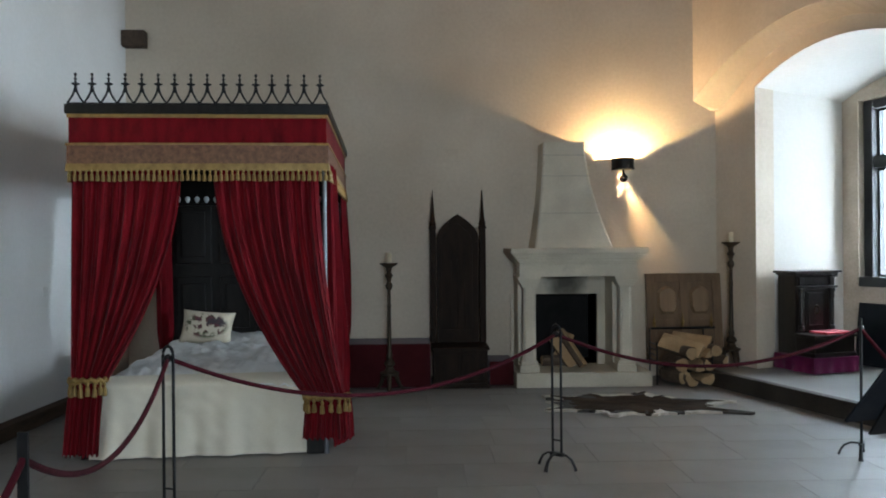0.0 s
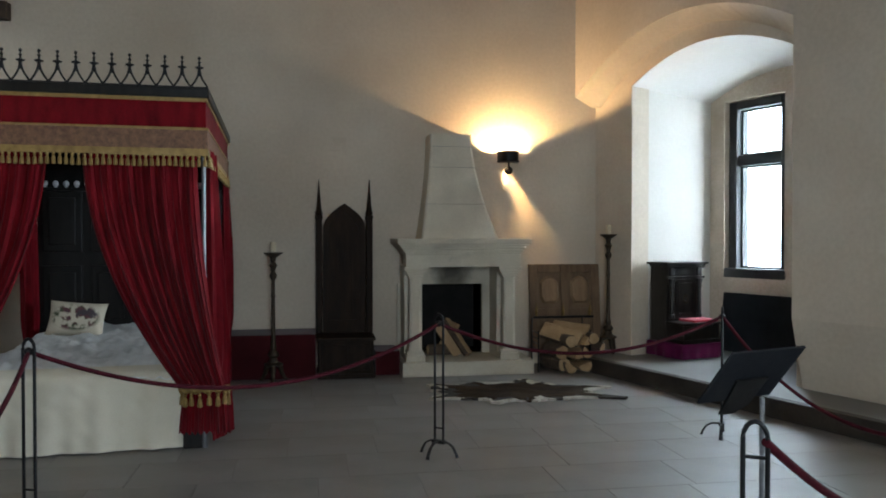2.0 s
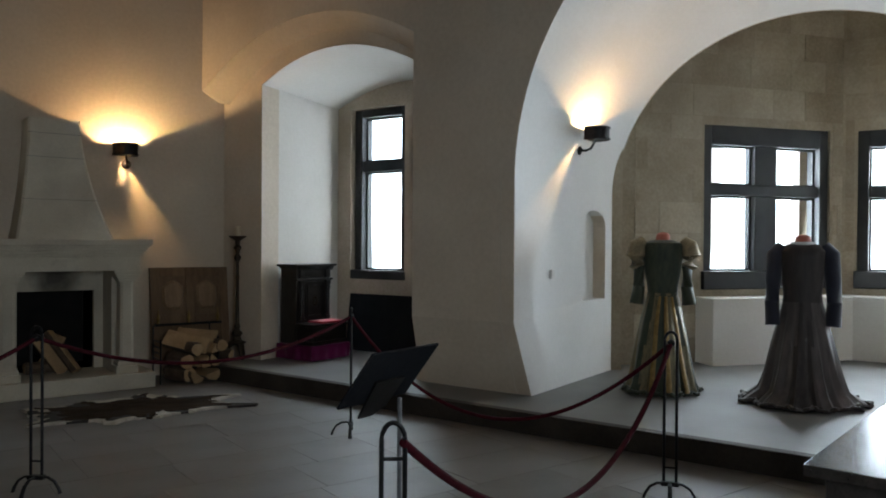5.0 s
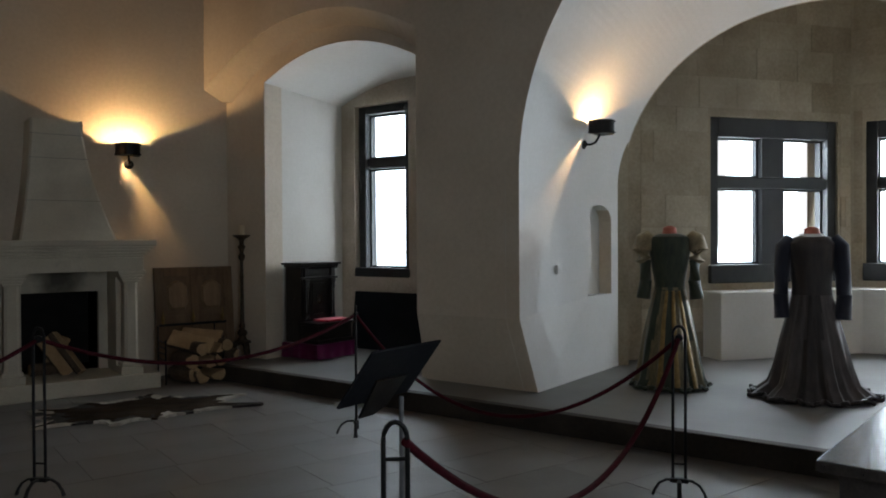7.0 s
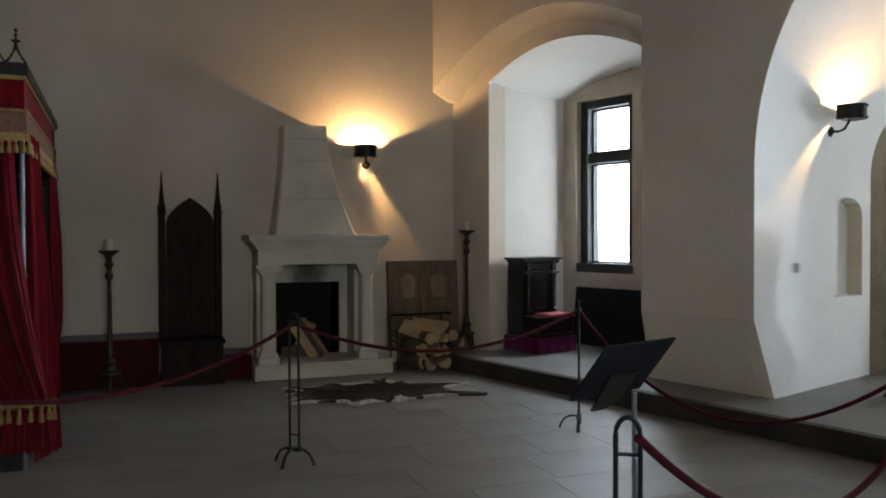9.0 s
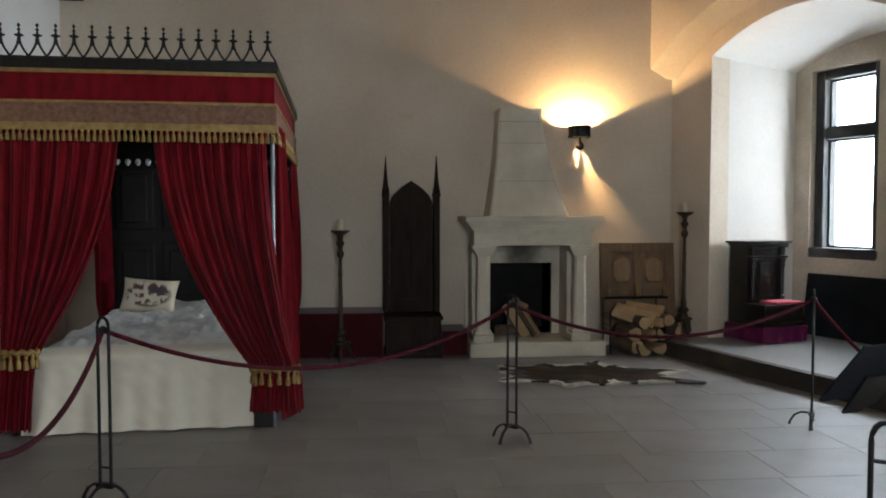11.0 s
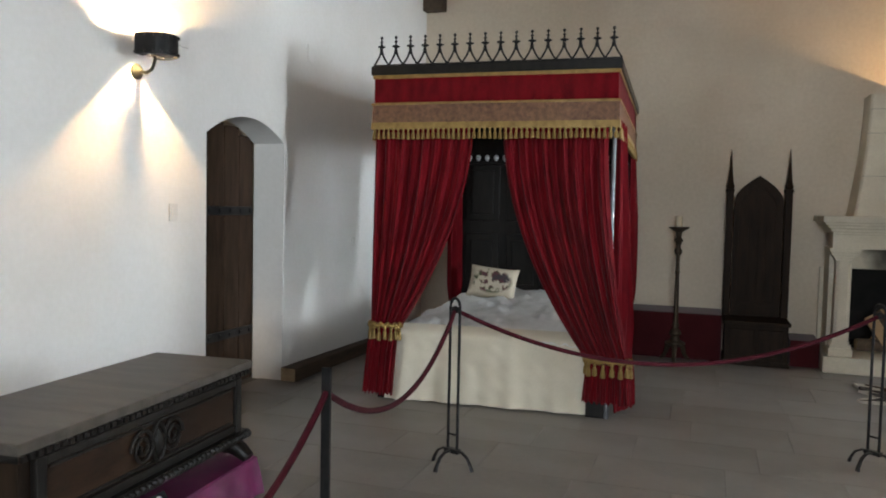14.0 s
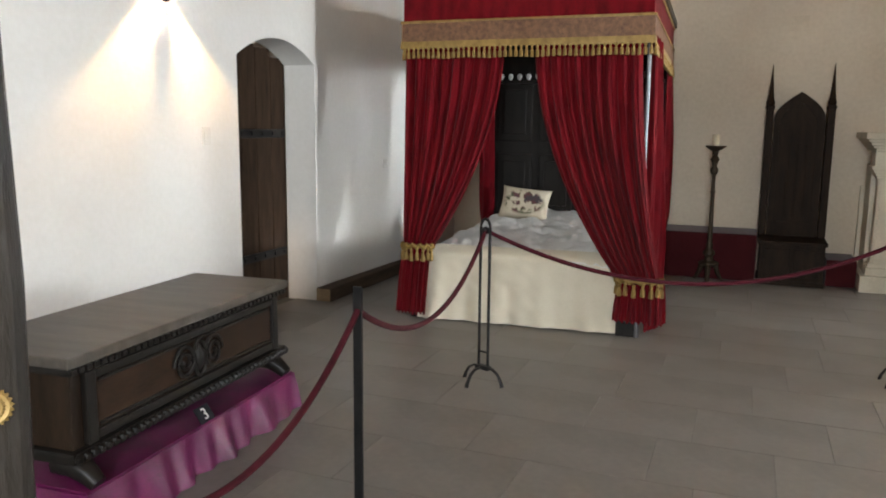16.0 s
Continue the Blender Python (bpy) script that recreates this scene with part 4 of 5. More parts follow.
def sconce(m, power, lo, hi):
    """Half-round black shade open above, on a curved arm with a round wall rose; added cut plates shape its light
    below. Local: x along the wall, y into the room.
    """
    s = thing("wall_lamp", "black iron wall lamp with a studded half-round shade", "wall lamp", "wall lamps", m)
    bm = bmesh.new()
    n = 22

    def sh(i, j):
        a = math.pi * i
        return (0.118 * math.copysign(abs(math.cos(a)) ** 0.8, math.cos(a)), 0.13 + 0.19 * math.sin(a) ** 0.9, 0.125 * j)
    sheet(bm, n, 1, sh, 0.006)
    shade = part("shade", bm, IRON, s)
    for k in range(11):
        for z in (0.012, 0.113):
            bm = bmesh.new()
            a = math.pi * k / 10
            lathe(bm, [(0.006, -0.006), (0.008, 0), (0.006, 0.006)], 6, at=(0.121 * math.copysign(abs(math.cos(a)) ** 0.8, math.cos(a)), 0.13 + 0.194 * math.sin(a) ** 0.9, z))
            part("stud", bm, IRON, shade)
    # Back notch, lo to hi, is cut to shape the cone on the wall.
    bm = bmesh.new()
    top_z, low = 0.038, 0.004
    xa, xb = lo * (top_z - low), hi * (top_z - low)
    slab(bm, [(-0.118, 0.0), (min(xa, xb) - 0.001, 0.0), (min(xa, 0.0), low), (0.0, top_z), (max(xb, 0.001), low), (max(xa, xb) + 0.001, 0.0), (0.118, 0.0), (0.118, 0.10), (-0.118, 0.10)] if lo < 0 < hi else
         [(-0.118, 0.0), (-0.118, 0.10), (0.118, 0.10), (0.118, 0.0), (xb, 0.0), (0.0, top_z), (xa, 0.0)],
         [], lambda x, z: (x, 0.127, z), lambda x, z: (x, 0.131, z))
    part("shade_back", bm, IRON, s)
    # Bottom plate is added to mask the bulb; its hole continues the cone.
    bm = bmesh.new()
    half = [(0.112 * math.cos(math.pi * k / 16), 0.134 + 0.176 * math.sin(math.pi * k / 16)) for k in range(17)]
    hole = [(xa, 0.1345), (xb, 0.1345), (min(0.09, hi * 0.060), 0.198), (max(-0.09, lo * 0.060), 0.198)]
    slab(bm, half, [hole], lambda x, y: (x, y, 0.004), lambda x, y: (x, y, 0.008))
    part("beam_mask", bm, IRON, s)
    bm = bmesh.new()
    tube(bm, [(-0.045, 0.02, -0.075), (-0.04, 0.08, -0.085), (-0.02, 0.14, -0.07), (0.0, 0.18, -0.02), (0.0, 0.19, 0.03)], 0.011, 8)
    part("arm", bm, IRON, s)
    bm = bmesh.new()
    lathe(bm, [(0.048, 0.0), (0.050, 0.012), (0.03, 0.03), (0.012, 0.04)], 16)
    for v in bm.verts:
        v.co = Vector((v.co.x - 0.045, v.co.z, v.co.y - 0.075))
    part("wall_rose", bm, IRON, s)
    bm = bmesh.new()
    lathe(bm, [(0.012, 0.03), (0.022, 0.05), (0.026, 0.075), (0.018, 0.10), (0.004, 0.112)], 10, at=(0, 0.21, 0))
    mb = bpy.data.materials.new("lit_bulb") if "lit_bulb" not in bpy.data.materials else bpy.data.materials["lit_bulb"]
    mb.use_nodes = True
    b = mb.node_tree.nodes["Principled BSDF"]
    b.inputs["Emission Color"].default_value, b.inputs["Emission Strength"].default_value = (1, 0.75, 0.42, 1), 12
    bo = part("bulb", bm, mb, s)
    bo.visible_shadow = False
    bulb("lamp_light", m @ Vector((0, 0.21, 0.078)), power, r=0.008)
    return s


sconce(pose(2.725, 7.0, 2.355, 0, 0, 180), 80, -0.8, 0.2)
sconce(pose(-3.02, 2.22, 2.36, 0, 0, -90), 44, -1.2, 1.2)
LW = wpt(4.085, 1.05, 2.44)
sconce(Matrix.Translation(LW) @ Matrix.Rotation(ANG, 4, "Z") @ Matrix.Rotation(math.pi, 4, "Z"), 46, 0.7, 1.7)

# ---- gothic chair ----
chair = thing("gothic_chair", "tall dark oak gothic throne chair with pinnacles", "chair")
cx0, cx1 = 0.555, 1.135
part("seat_box", boxes((cx0, 6.36, 0.03, cx1, 6.88, 0.40), bevel=0.008), OAKD, chair)
part("plinth", boxes((cx0 - 0.015, 6.345, 0.0, cx1 + 0.015, 6.89, 0.05), bevel=0.008), OAKD, chair)
part("seat", boxes((cx0 - 0.02, 6.335, 0.40, cx1 + 0.02, 6.89, 0.435), bevel=0.01), OAKD, chair)
for k in range(2):
    x = cx0 + 0.04 + 0.265 * k
    part("front_panel", boxes((x, 6.345, 0.09, x + 0.235, 6.358, 0.36), bevel=0.008), OAKD, chair)
bm = bmesh.new()
mid = (cx0 + cx1) / 2
hw = 0.235
out = [(mid - hw, 0.43)] + [(mid - hw * (1 - (k / 8) ** 1.9), 1.60 + 0.27 * k / 8) for k in range(9)] + [(mid + hw * (1 - (1 - k / 8) ** 1.9), 1.60 + 0.27 * (1 - k / 8)) for k in range(1, 9)] + [(mid + hw, 0.43)]
slab(bm, out, [], lambda x, z: (x, 6.80, z), lambda x, z: (x, 6.86, z))
part("backrest", bm, OAKD, chair)
bm = bmesh.new()
o2 = [(mid + (x - mid) * 0.78, 0.55 + (z - 0.43) * 0.86) for x, z in out]
o3 = [(mid + (x - mid) * 0.70, 0.58 + (z - 0.43) * 0.825) for x, z in out]
slab(bm, o2, [o3], lambda x, z: (x, 6.782, z), lambda x, z: (x, 6.80, z))
part("tracery", bm, OAKD, chair)
for k in range(3):
    part("tracery_bar", boxes((mid - 0.09 + 0.08 * k, 6.785, 0.62, mid - 0.07 + 0.08 * k, 6.80, 1.35), bevel=0.004), OAKD, chair)
for x in (cx0 + 0.012, cx1 - 0.012):
    bm = boxes((x - 0.034, 6.77, 0.43, x + 0.034, 6.88, 1.72), bevel=0.01)
    box(bm, x - 0.042, 6.76, 1.70, x + 0.042, 6.885, 1.735, 0.006)
    lathe(bm, [(0.030, 1.735), (0.042, 1.76), (0.030, 1.80), (0.024, 1.85), (0.012, 2.0), (0.003, 2.14)], 8, at=(x, 6.825, 0))
    part("pinnacle_post", bm, OAKD, chair)

# low bench covered in dark red cloth
bench = thing("bench_and_shade_block", "long low bench draped in dark red cloth against the wall", "bench")
bm = bmesh.new()
box(bm, -0.40, 6.43, 0.0, 0.53, 6.998, 0.47, 0.02)
part("cloth", bm, DADOR, bench)
# Dark block added in place of the shade between chair and fireplace.
shade_block = thing("bench_and_shade_block", "short dark red block standing in for shade beside the fireplace", "bench")
part("cloth", boxes((1.165, 6.50, 0.0, 1.43, 6.998, 0.26), bevel=0.01), DADOR, shade_block)


def candlestick(at, height, label):
    """Tall pricket candlestick with a knobbed stem, three feet, a drip pan and a candle."""
    c = thing("floor_candlestick", label, "candlestick", "floor candlesticks", pose(*at))
    hh = height
    bm = bmesh.new()
    prof = [(0.05, 0.16), (0.075, 0.175), (0.075, 0.19), (0.04, 0.21), (0.028, 0.25), (0.045, 0.275), (0.04, 0.30), (0.02, 0.33), (0.026, 0.36), (0.018, 0.40), (0.014, 0.6 * hh), (0.020, 0.6 * hh + 0.02), (0.014, 0.6 * hh + 0.04), (0.013, hh - 0.40), (0.026, hh - 0.375), (0.030, hh - 0.345), (0.016, hh - 0.31), (0.022, hh - 0.27), (0.034, hh - 0.245), (0.018, hh - 0.21), (0.025, hh - 0.165), (0.06, hh - 0.135), (0.075, hh - 0.12), (0.075, hh - 0.112), (0.02, hh - 0.11)]
    lathe(bm, [(r * 1.3, z) for r, z in prof], 16)
    part("stem", bm, BRONZE, c, smooth=True)
    for k in range(3):
        a = 2.0944 * k - 1.57
        bm = bmesh.new()
        tube(bm, [(0.03 * math.cos(a), 0.03 * math.sin(a), 0.18), (0.08 * math.cos(a), 0.08 * math.sin(a), 0.15), (0.10 * math.cos(a), 0.10 * math.sin(a), 0.08), (0.13 * math.cos(a), 0.13 * math.sin(a), 0.03), (0.16 * math.cos(a), 0.16 * math.sin(a), 0.012)], [0.03, 0.028, 0.022, 0.02, 0.012], 8)
        part("foot", bm, BRONZE, c, smooth=True)
    bm = bmesh.new()
    lathe(bm, [(0.031, hh - 0.11), (0.032, hh - 0.02), (0.028, hh - 0.005), (0.012, hh - 0.008)], 14)
    part("candle", bm, WAX, c, "short cream wax candle", smooth=True)
    return c


candlestick((0.095, 6.30, 0.0), 1.45, "tall bronze candlestick with a short candle on the floor")
candlestick((3.86, 6.62, 0.162), 1.48, "tall dark candlestick with a short candle on the step")

# ---- carved panel, log rack, logs ----
panel = thing("old_door_leaf", "brown carved wooden door leaf leaning on the wall", "door leaf")
panel.matrix_basis = pose(0, 6.83, 0.163, -7.0, 0, 0)
part("panel_board", boxes((3.0, 0.0, 0.0, 3.86, 0.025, 1.02)), PANELW, panel)
for a in ((3.0, -0.02, 0.0, 3.10, 0.0, 1.02), (3.76, -0.02, 0.0, 3.86, 0.0, 1.02), (3.385, -0.02, 0.0, 3.475, 0.0, 1.02), (3.10, -0.02, 0.92, 3.385, 0.0, 1.02), (3.475, -0.02, 0.92, 3.76, 0.0, 1.02), (3.10, -0.02, 0.40, 3.385, 0.0, 0.50), (3.475, -0.02, 0.40, 3.76, 0.0, 0.50)):
    part("frame_rail", boxes(a, bevel=0.006), PANELW, panel)
for xc in (3.2425, 3.6175):
    bm = bmesh.new()
    o8 = [(xc + 0.115 * sx, 0.71 + sz) for sx, sz in ((-0.7, -0.15), (0.7, -0.15), (1, -0.08), (1, 0.10), (0.55, 0.15), (0, 0.175), (-0.55, 0.15), (-1, 0.10), (-1, -0.08))]
    slab(bm, o8, [], lambda x, z: (xc + (x - xc) * 0.82, -0.03, 0.71 + (z - 0.71) * 0.85), lambda x, z: (x, -0.002, z))
    part("raised_field", bm, PANELL, panel)

rack = thing("iron_log_rack", "black iron log basket with small brass knobs", "log rack")
bm = bmesh.new()
tube(bm, [(2.98, 6.68, 0.58), (3.70, 6.68, 0.58)], 0.014, 8)
part("top_bar", bm, IRON, rack)
for x in (3.02, 3.34, 3.66):
    bm = bmesh.new()
    lathe(bm, [(0.008, 0.59), (0.018, 0.60), (0.012, 0.62), (0.020, 0.645), (0.014, 0.67), (0.006, 0.70), (0.003, 0.74)], 10, at=(x, 6.68, 0))
    part("knob", bm, GOLD, rack, "small brass knob")
for x in (2.96, 3.56):
    for yy in (6.40, 6.66):
        bm = bmesh.new()
        tube(bm, [(x, yy, 0.0 if x < 3.3 else 0.164), (x, yy, 0.46 if yy < 6.5 else 0.58)], 0.008, 6)
        part("upright", bm, IRON, rack)
    for z in (0.25, 0.31, 0.37, 0.43):
        bm = bmesh.new()
        tube(bm, [(x, 6.40, z), (x, 6.66, z)], 0.006, 6)
        part("side_bar", bm, IRON, rack)
rl = random.Random(4)
LOGS = [(3.36, 0.085, 0.085, 1, 2.6), (3.52, 0.10, 0.085, 1, 3.5), (3.22, 0.09, 0.08, 0, 0), (3.40, 0.23, 0.08, 1, 3.9), (3.55, 0.245, 0.075, 1, 2.4), (3.68, 0.25, 0.06, 1, 1.5), (3.25, 0.23, 0.08, 0, 1), (3.48, 0.345, 0.06, 1, 4.0), (3.63, 0.37, 0.065, 0, 2), (3.32, 0.355, 0.07, 0, 3)]
for x, z, r, sp, roll in LOGS:
    firewood("split firewood log stacked in the iron basket", (x - 0.10, 6.62 + rl.uniform(-0.03, 0.03), z), (0.07 + rl.uniform(-0.05, 0.05), -0.33, rl.uniform(-0.01, 0.01)), 0.36, r, bool(sp), roll)
firewood("pale split firewood billet on top of the stack", (3.06, 6.58, 0.47), (0.36, -0.26, -0.10), 0.45, 0.10, True, 3.9)
firewood("pale split firewood billet on top of the stack", (3.20, 6.66, 0.49), (0.36, -0.22, -0.04), 0.42, 0.10, True, 3.7)

# ---- hide rug ----
HIDE = surface("goat_hide", (0.010, 0.006, 0.004), (0.044, 0.026, 0.015), 5, 60, 0.95, 0.6, stain=(0.075, 0.05, 0.032), spec=0.05, dist=0.01, stretch=(1, 2.5, 1))
bm = bmesh.new()
rnd = random.Random(11)
NA, NRG = 120, 10
legs = [(0.25, 0.30, 0.10), (-0.28, 0.42, 0.09), (math.pi - 0.35, 0.22, 0.10), (math.pi + 0.42, 0.20, 0.11), (1.25, 0.22, 0.14), (-1.9, 0.10, 0.15)]


def hide_r(a):
    b = 0.46 / math.sqrt((math.cos(a) * 0.62) ** 2 + (math.sin(a) * 1.05) ** 2)
    for la, ln, wd in legs:
        dd = (a - la + math.pi) % (2 * math.pi) - math.pi
        b += ln * math.exp(-(dd / wd) ** 2)
    return b * (1 + 0.04 * math.sin(a * 9) + 0.05 * noise.noise(Vector((math.cos(a) * 4, math.sin(a) * 4, 2))) + 0.025 * math.sin(a * 37))


rows_ = []
for j in range(NRG + 1):
    ring = []
    for i in range(NA):
        a = 2 * math.pi * i / NA
        rr = hide_r(a) * j / NRG
        x, y = rr * math.cos(a), rr * math.sin(a)
        z = 0.016 + 0.012 * noise.noise(Vector((x * 5, y * 5, 0))) + (0.014 * max(0, noise.noise(Vector((x * 9, y * 9, 3)))) if j > 7 else 0)
        ring.append(bm.verts.new((x, y, max(0.006, z))))
    rows_.append(ring)
for a_, b_ in zip(rows_[1:], rows_[2:]):
    for i in range(NA):
        bm.faces.new((a_[i], a_[(i + 1) % NA], b_[(i + 1) % NA], b_[i]))
bm.faces.new(rows_[1])
rim = [bm.verts.new((v.co.x * 1.004, v.co.y * 1.004, -0.004)) for v in rows_[-1]]
for i in range(NA):
    bm.faces.new((rows_[-1][i], rows_[-1][(i + 1) % NA], rim[(i + 1) % NA], rim[i]))
for f in bm.faces:
    c = f.calc_center_median()
    k = c.length / max(0.01, hide_r(math.atan2(c.y, c.x)))
    f.material_index = 1 if k > 0.90 + 0.22 * noise.noise(Vector((c.x * 4, c.y * 4, 7))) else 0
    if k > 0.70 and noise.noise(Vector((c.x * 6 + 9, c.y * 6, 2))) > 0.16:
        f.material_index = 2
for v in [v for v in bm.verts if not v.link_faces]:
    bm.verts.remove(v)
BLACKH = surface("black_hide", (0.012, 0.010, 0.009), (0.045, 0.034, 0.027), 9, 80, 0.95, 0.5)
PALEH = surface("pale_hide", (0.36, 0.31, 0.25), (0.60, 0.55, 0.47), 8, 70, 0.95, 0.5, stain=(0.10, 0.07, 0.05))
rug = tagged(link(bm, "hide_rug", (HIDE, PALEH, BLACKH), None, True), "brown animal hide rug with ragged white and black edges", "rug")
rug.matrix_basis = pose(2.38, 5.36, 0.006, 0, 0, -10)

# ---- prie-dieu cabinet ----
CABW = surface("polished_black_oak", (0.006, 0.005, 0.004), (0.022, 0.017, 0.014), 5, 34, 0.32, 0.4, stretch=(4, 4, 1), dist=0.004, spec=0.5)
CAB = Matrix.Translation((4.41, 5.90, 0.16)) @ Matrix.Rotation(radians(16.5), 4, "Z")
plinth = thing("draped_plinth", "low plinth draped in purple satin on the stone step", "plinth", m=CAB)
bm = bmesh.new()


def drape(s, t):
    per = [(0.0, 0.56), (0.0, 0.0), (0.60, 0.0), (0.60, 0.56)]
    k = s * 3
    i = min(int(k), 2)
    q = k - i
    x = per[i][0] + (per[i + 1][0] - per[i][0]) * q
    y = per[i][1] + (per[i + 1][1] - per[i][1]) * q
    w = 0.012 * math.sin(s * 75) * (1 - t) + 0.01 * math.sin(s * 31 + 2) * (1 - t)
    return (x + (x - 0.3) * w * 2.5, y + (y - 0.28) * w * 2.5, 0.012 + 0.158 * t)


sheet(bm, 120, 6, drape, 0.004)
box(bm, 0.01, 0.01, 0.16, 0.59, 0.55, 0.172, 0.003)
part("cloth", bm, PURPLE, plinth, smooth=True)
cab = thing("prayer_cabinet", "carved black oak prayer cabinet with a red cushion", "cabinet", m=CAB @ Matrix.Translation((0, 0, 0.172)))
part("kneeler", boxes((0.05, 0.03, 0.0, 0.57, 0.30, 0.20), bevel=0.008), CABW, cab)
part("kneeler_top", boxes((0.03, 0.01, 0.20, 0.59, 0.30, 0.23), bevel=0.008), CABW, cab)
part("kneeler_moulding", boxes((0.035, 0.015, 0.0, 0.585, 0.30, 0.045), bevel=0.01), CABW, cab)
part("cushion", boxes((0.20, 0.03, 0.231, 0.56, 0.27, 0.255), bevel=0.01), REDPAD, cab, "flat bright red cushion")
part("body", boxes((0.05, 0.30, 0.0, 0.57, 0.55, 0.84), bevel=0.006), CABW, cab)
part("cornice", boxes((0.0, 0.24, 0.86, 0.62, 0.57, 0.885), (0.03, 0.26, 0.835, 0.59, 0.56, 0.86), bevel=0.006), CABW, cab)
part("drawer", boxes((0.16, 0.282, 0.735, 0.46, 0.30, 0.82), bevel=0.008), CABW, cab)
part("shelf_moulding", boxes((0.035, 0.265, 0.70, 0.585, 0.30, 0.725), bevel=0.006), CABW, cab)
cdoor = part("door", boxes((0.17, 0.284, 0.26, 0.45, 0.30, 0.69), bevel=0.006), CABW, cab)
part("door_moulding", boxes((0.20, 0.274, 0.30, 0.42, 0.284, 0.31), (0.20, 0.274, 0.64, 0.42, 0.284, 0.65), (0.20, 0.274, 0.31, 0.21, 0.284, 0.64), (0.41, 0.274, 0.31, 0.42, 0.284, 0.64)), CABW, cdoor)
bm = bmesh.new()
for k in range(9):
    a = 6.283 * k / 9
    lathe(bm, [(0.004, -0.012), (0.012, 0.0), (0.004, 0.012)], 6, at=(0.31 + 0.028 * math.cos(a), 0.274, 0.47 + 0.042 * math.sin(a)))
part("escutcheon", bm, BRONZE, cdoor, "carved oval boss")
for x in (0.11, 0.51):
    bm = bmesh.new()
    prof = [(0.034, 0.26), (0.034, 0.30)] + [(0.030 if k % 2 else 0.022, 0.31 + 0.022 * k) for k in range(14)] + [(0.036, 0.62), (0.030, 0.64), (0.042, 0.68), (0.040, 0.70)]
    lathe(bm, prof, 12, at=(x, 0.278, 0))
    part("carved_column", bm, CABW, cab, smooth=True)
    part("corbel", boxes((x - 0.035, 0.262, 0.73, x + 0.035, 0.30, 0.83), bevel=0.012), CABW, cab)
for k in range(22):
    part("dentil", boxes((0.045 + 0.0245 * k, 0.255, 0.815, 0.058 + 0.0245 * k, 0.268, 0.834)), CABW, cab)

# black board leaning behind the niche
bm = bmesh.new()
vs = box(bm, 0.0, 0.0, 0.0, 1.35, 0.025, 0.69, 0.006)
board = tagged(link(bm, "black_board", BOARD), "large black board leaning below the window", "board")
board.matrix_basis = Matrix.Translation(wpt(0.90, 1.44, 0.158)) @ Matrix.Rotation(ANG - math.pi / 2, 4, "Z") @ Matrix.Rotation(radians(-7), 4, "X")

# ---- gowns on stands ----
GREENG = surface("green_gold_brocade", (0.050, 0.050, 0.030), (0.24, 0.185, 0.095), 9, 60, 0.42, 0.5, metal=0.25, stretch=(3, 3, 0.7), dist=0.006)
BROWNG = surface("grey_brown_silk", (0.035, 0.028, 0.027), (0.10, 0.08, 0.072), 5, 50, 0.5, 0.3, stretch=(4, 4, 0.6), dist=0.006, sheen=0.2)
DEEPG = surface("deep_green_velvet", (0.012, 0.022, 0.013), (0.055, 0.060, 0.032), 9, 60, 0.6, 0.4, stretch=(3, 3, 1), dist=0.006, sheen=0.15)
PALEG = surface("pale_gold_sleeve", (0.13, 0.10, 0.06), (0.38, 0.30, 0.18), 16, 70, 0.5, 0.6, metal=0.2, dist=0.01)
DARKBR = surface("dark_brown_silk", (0.016, 0.012, 0.011), (0.048, 0.036, 0.032), 6, 60, 0.55, 0.3, stretch=(4, 4, 0.6), dist=0.006, sheen=0.1)
CRIMS = surface("dark_crimson_velvet", (0.035, 0.006, 0.006), (0.10, 0.016, 0.014), 6, 60, 0.7, 0.3, stretch=(4, 4, 0.6), sheen=0.15)
NAVY = surface("dark_blue_velvet", (0.012, 0.013, 0.022), (0.03, 0.032, 0.05), 6, 60, 0.8, 0.2, sheen=0.3)
NECKR = surface("red_neck_cap", (0.35, 0.09, 0.06), (0.5, 0.16, 0.11), 6, 60, 0.7, 0.1)


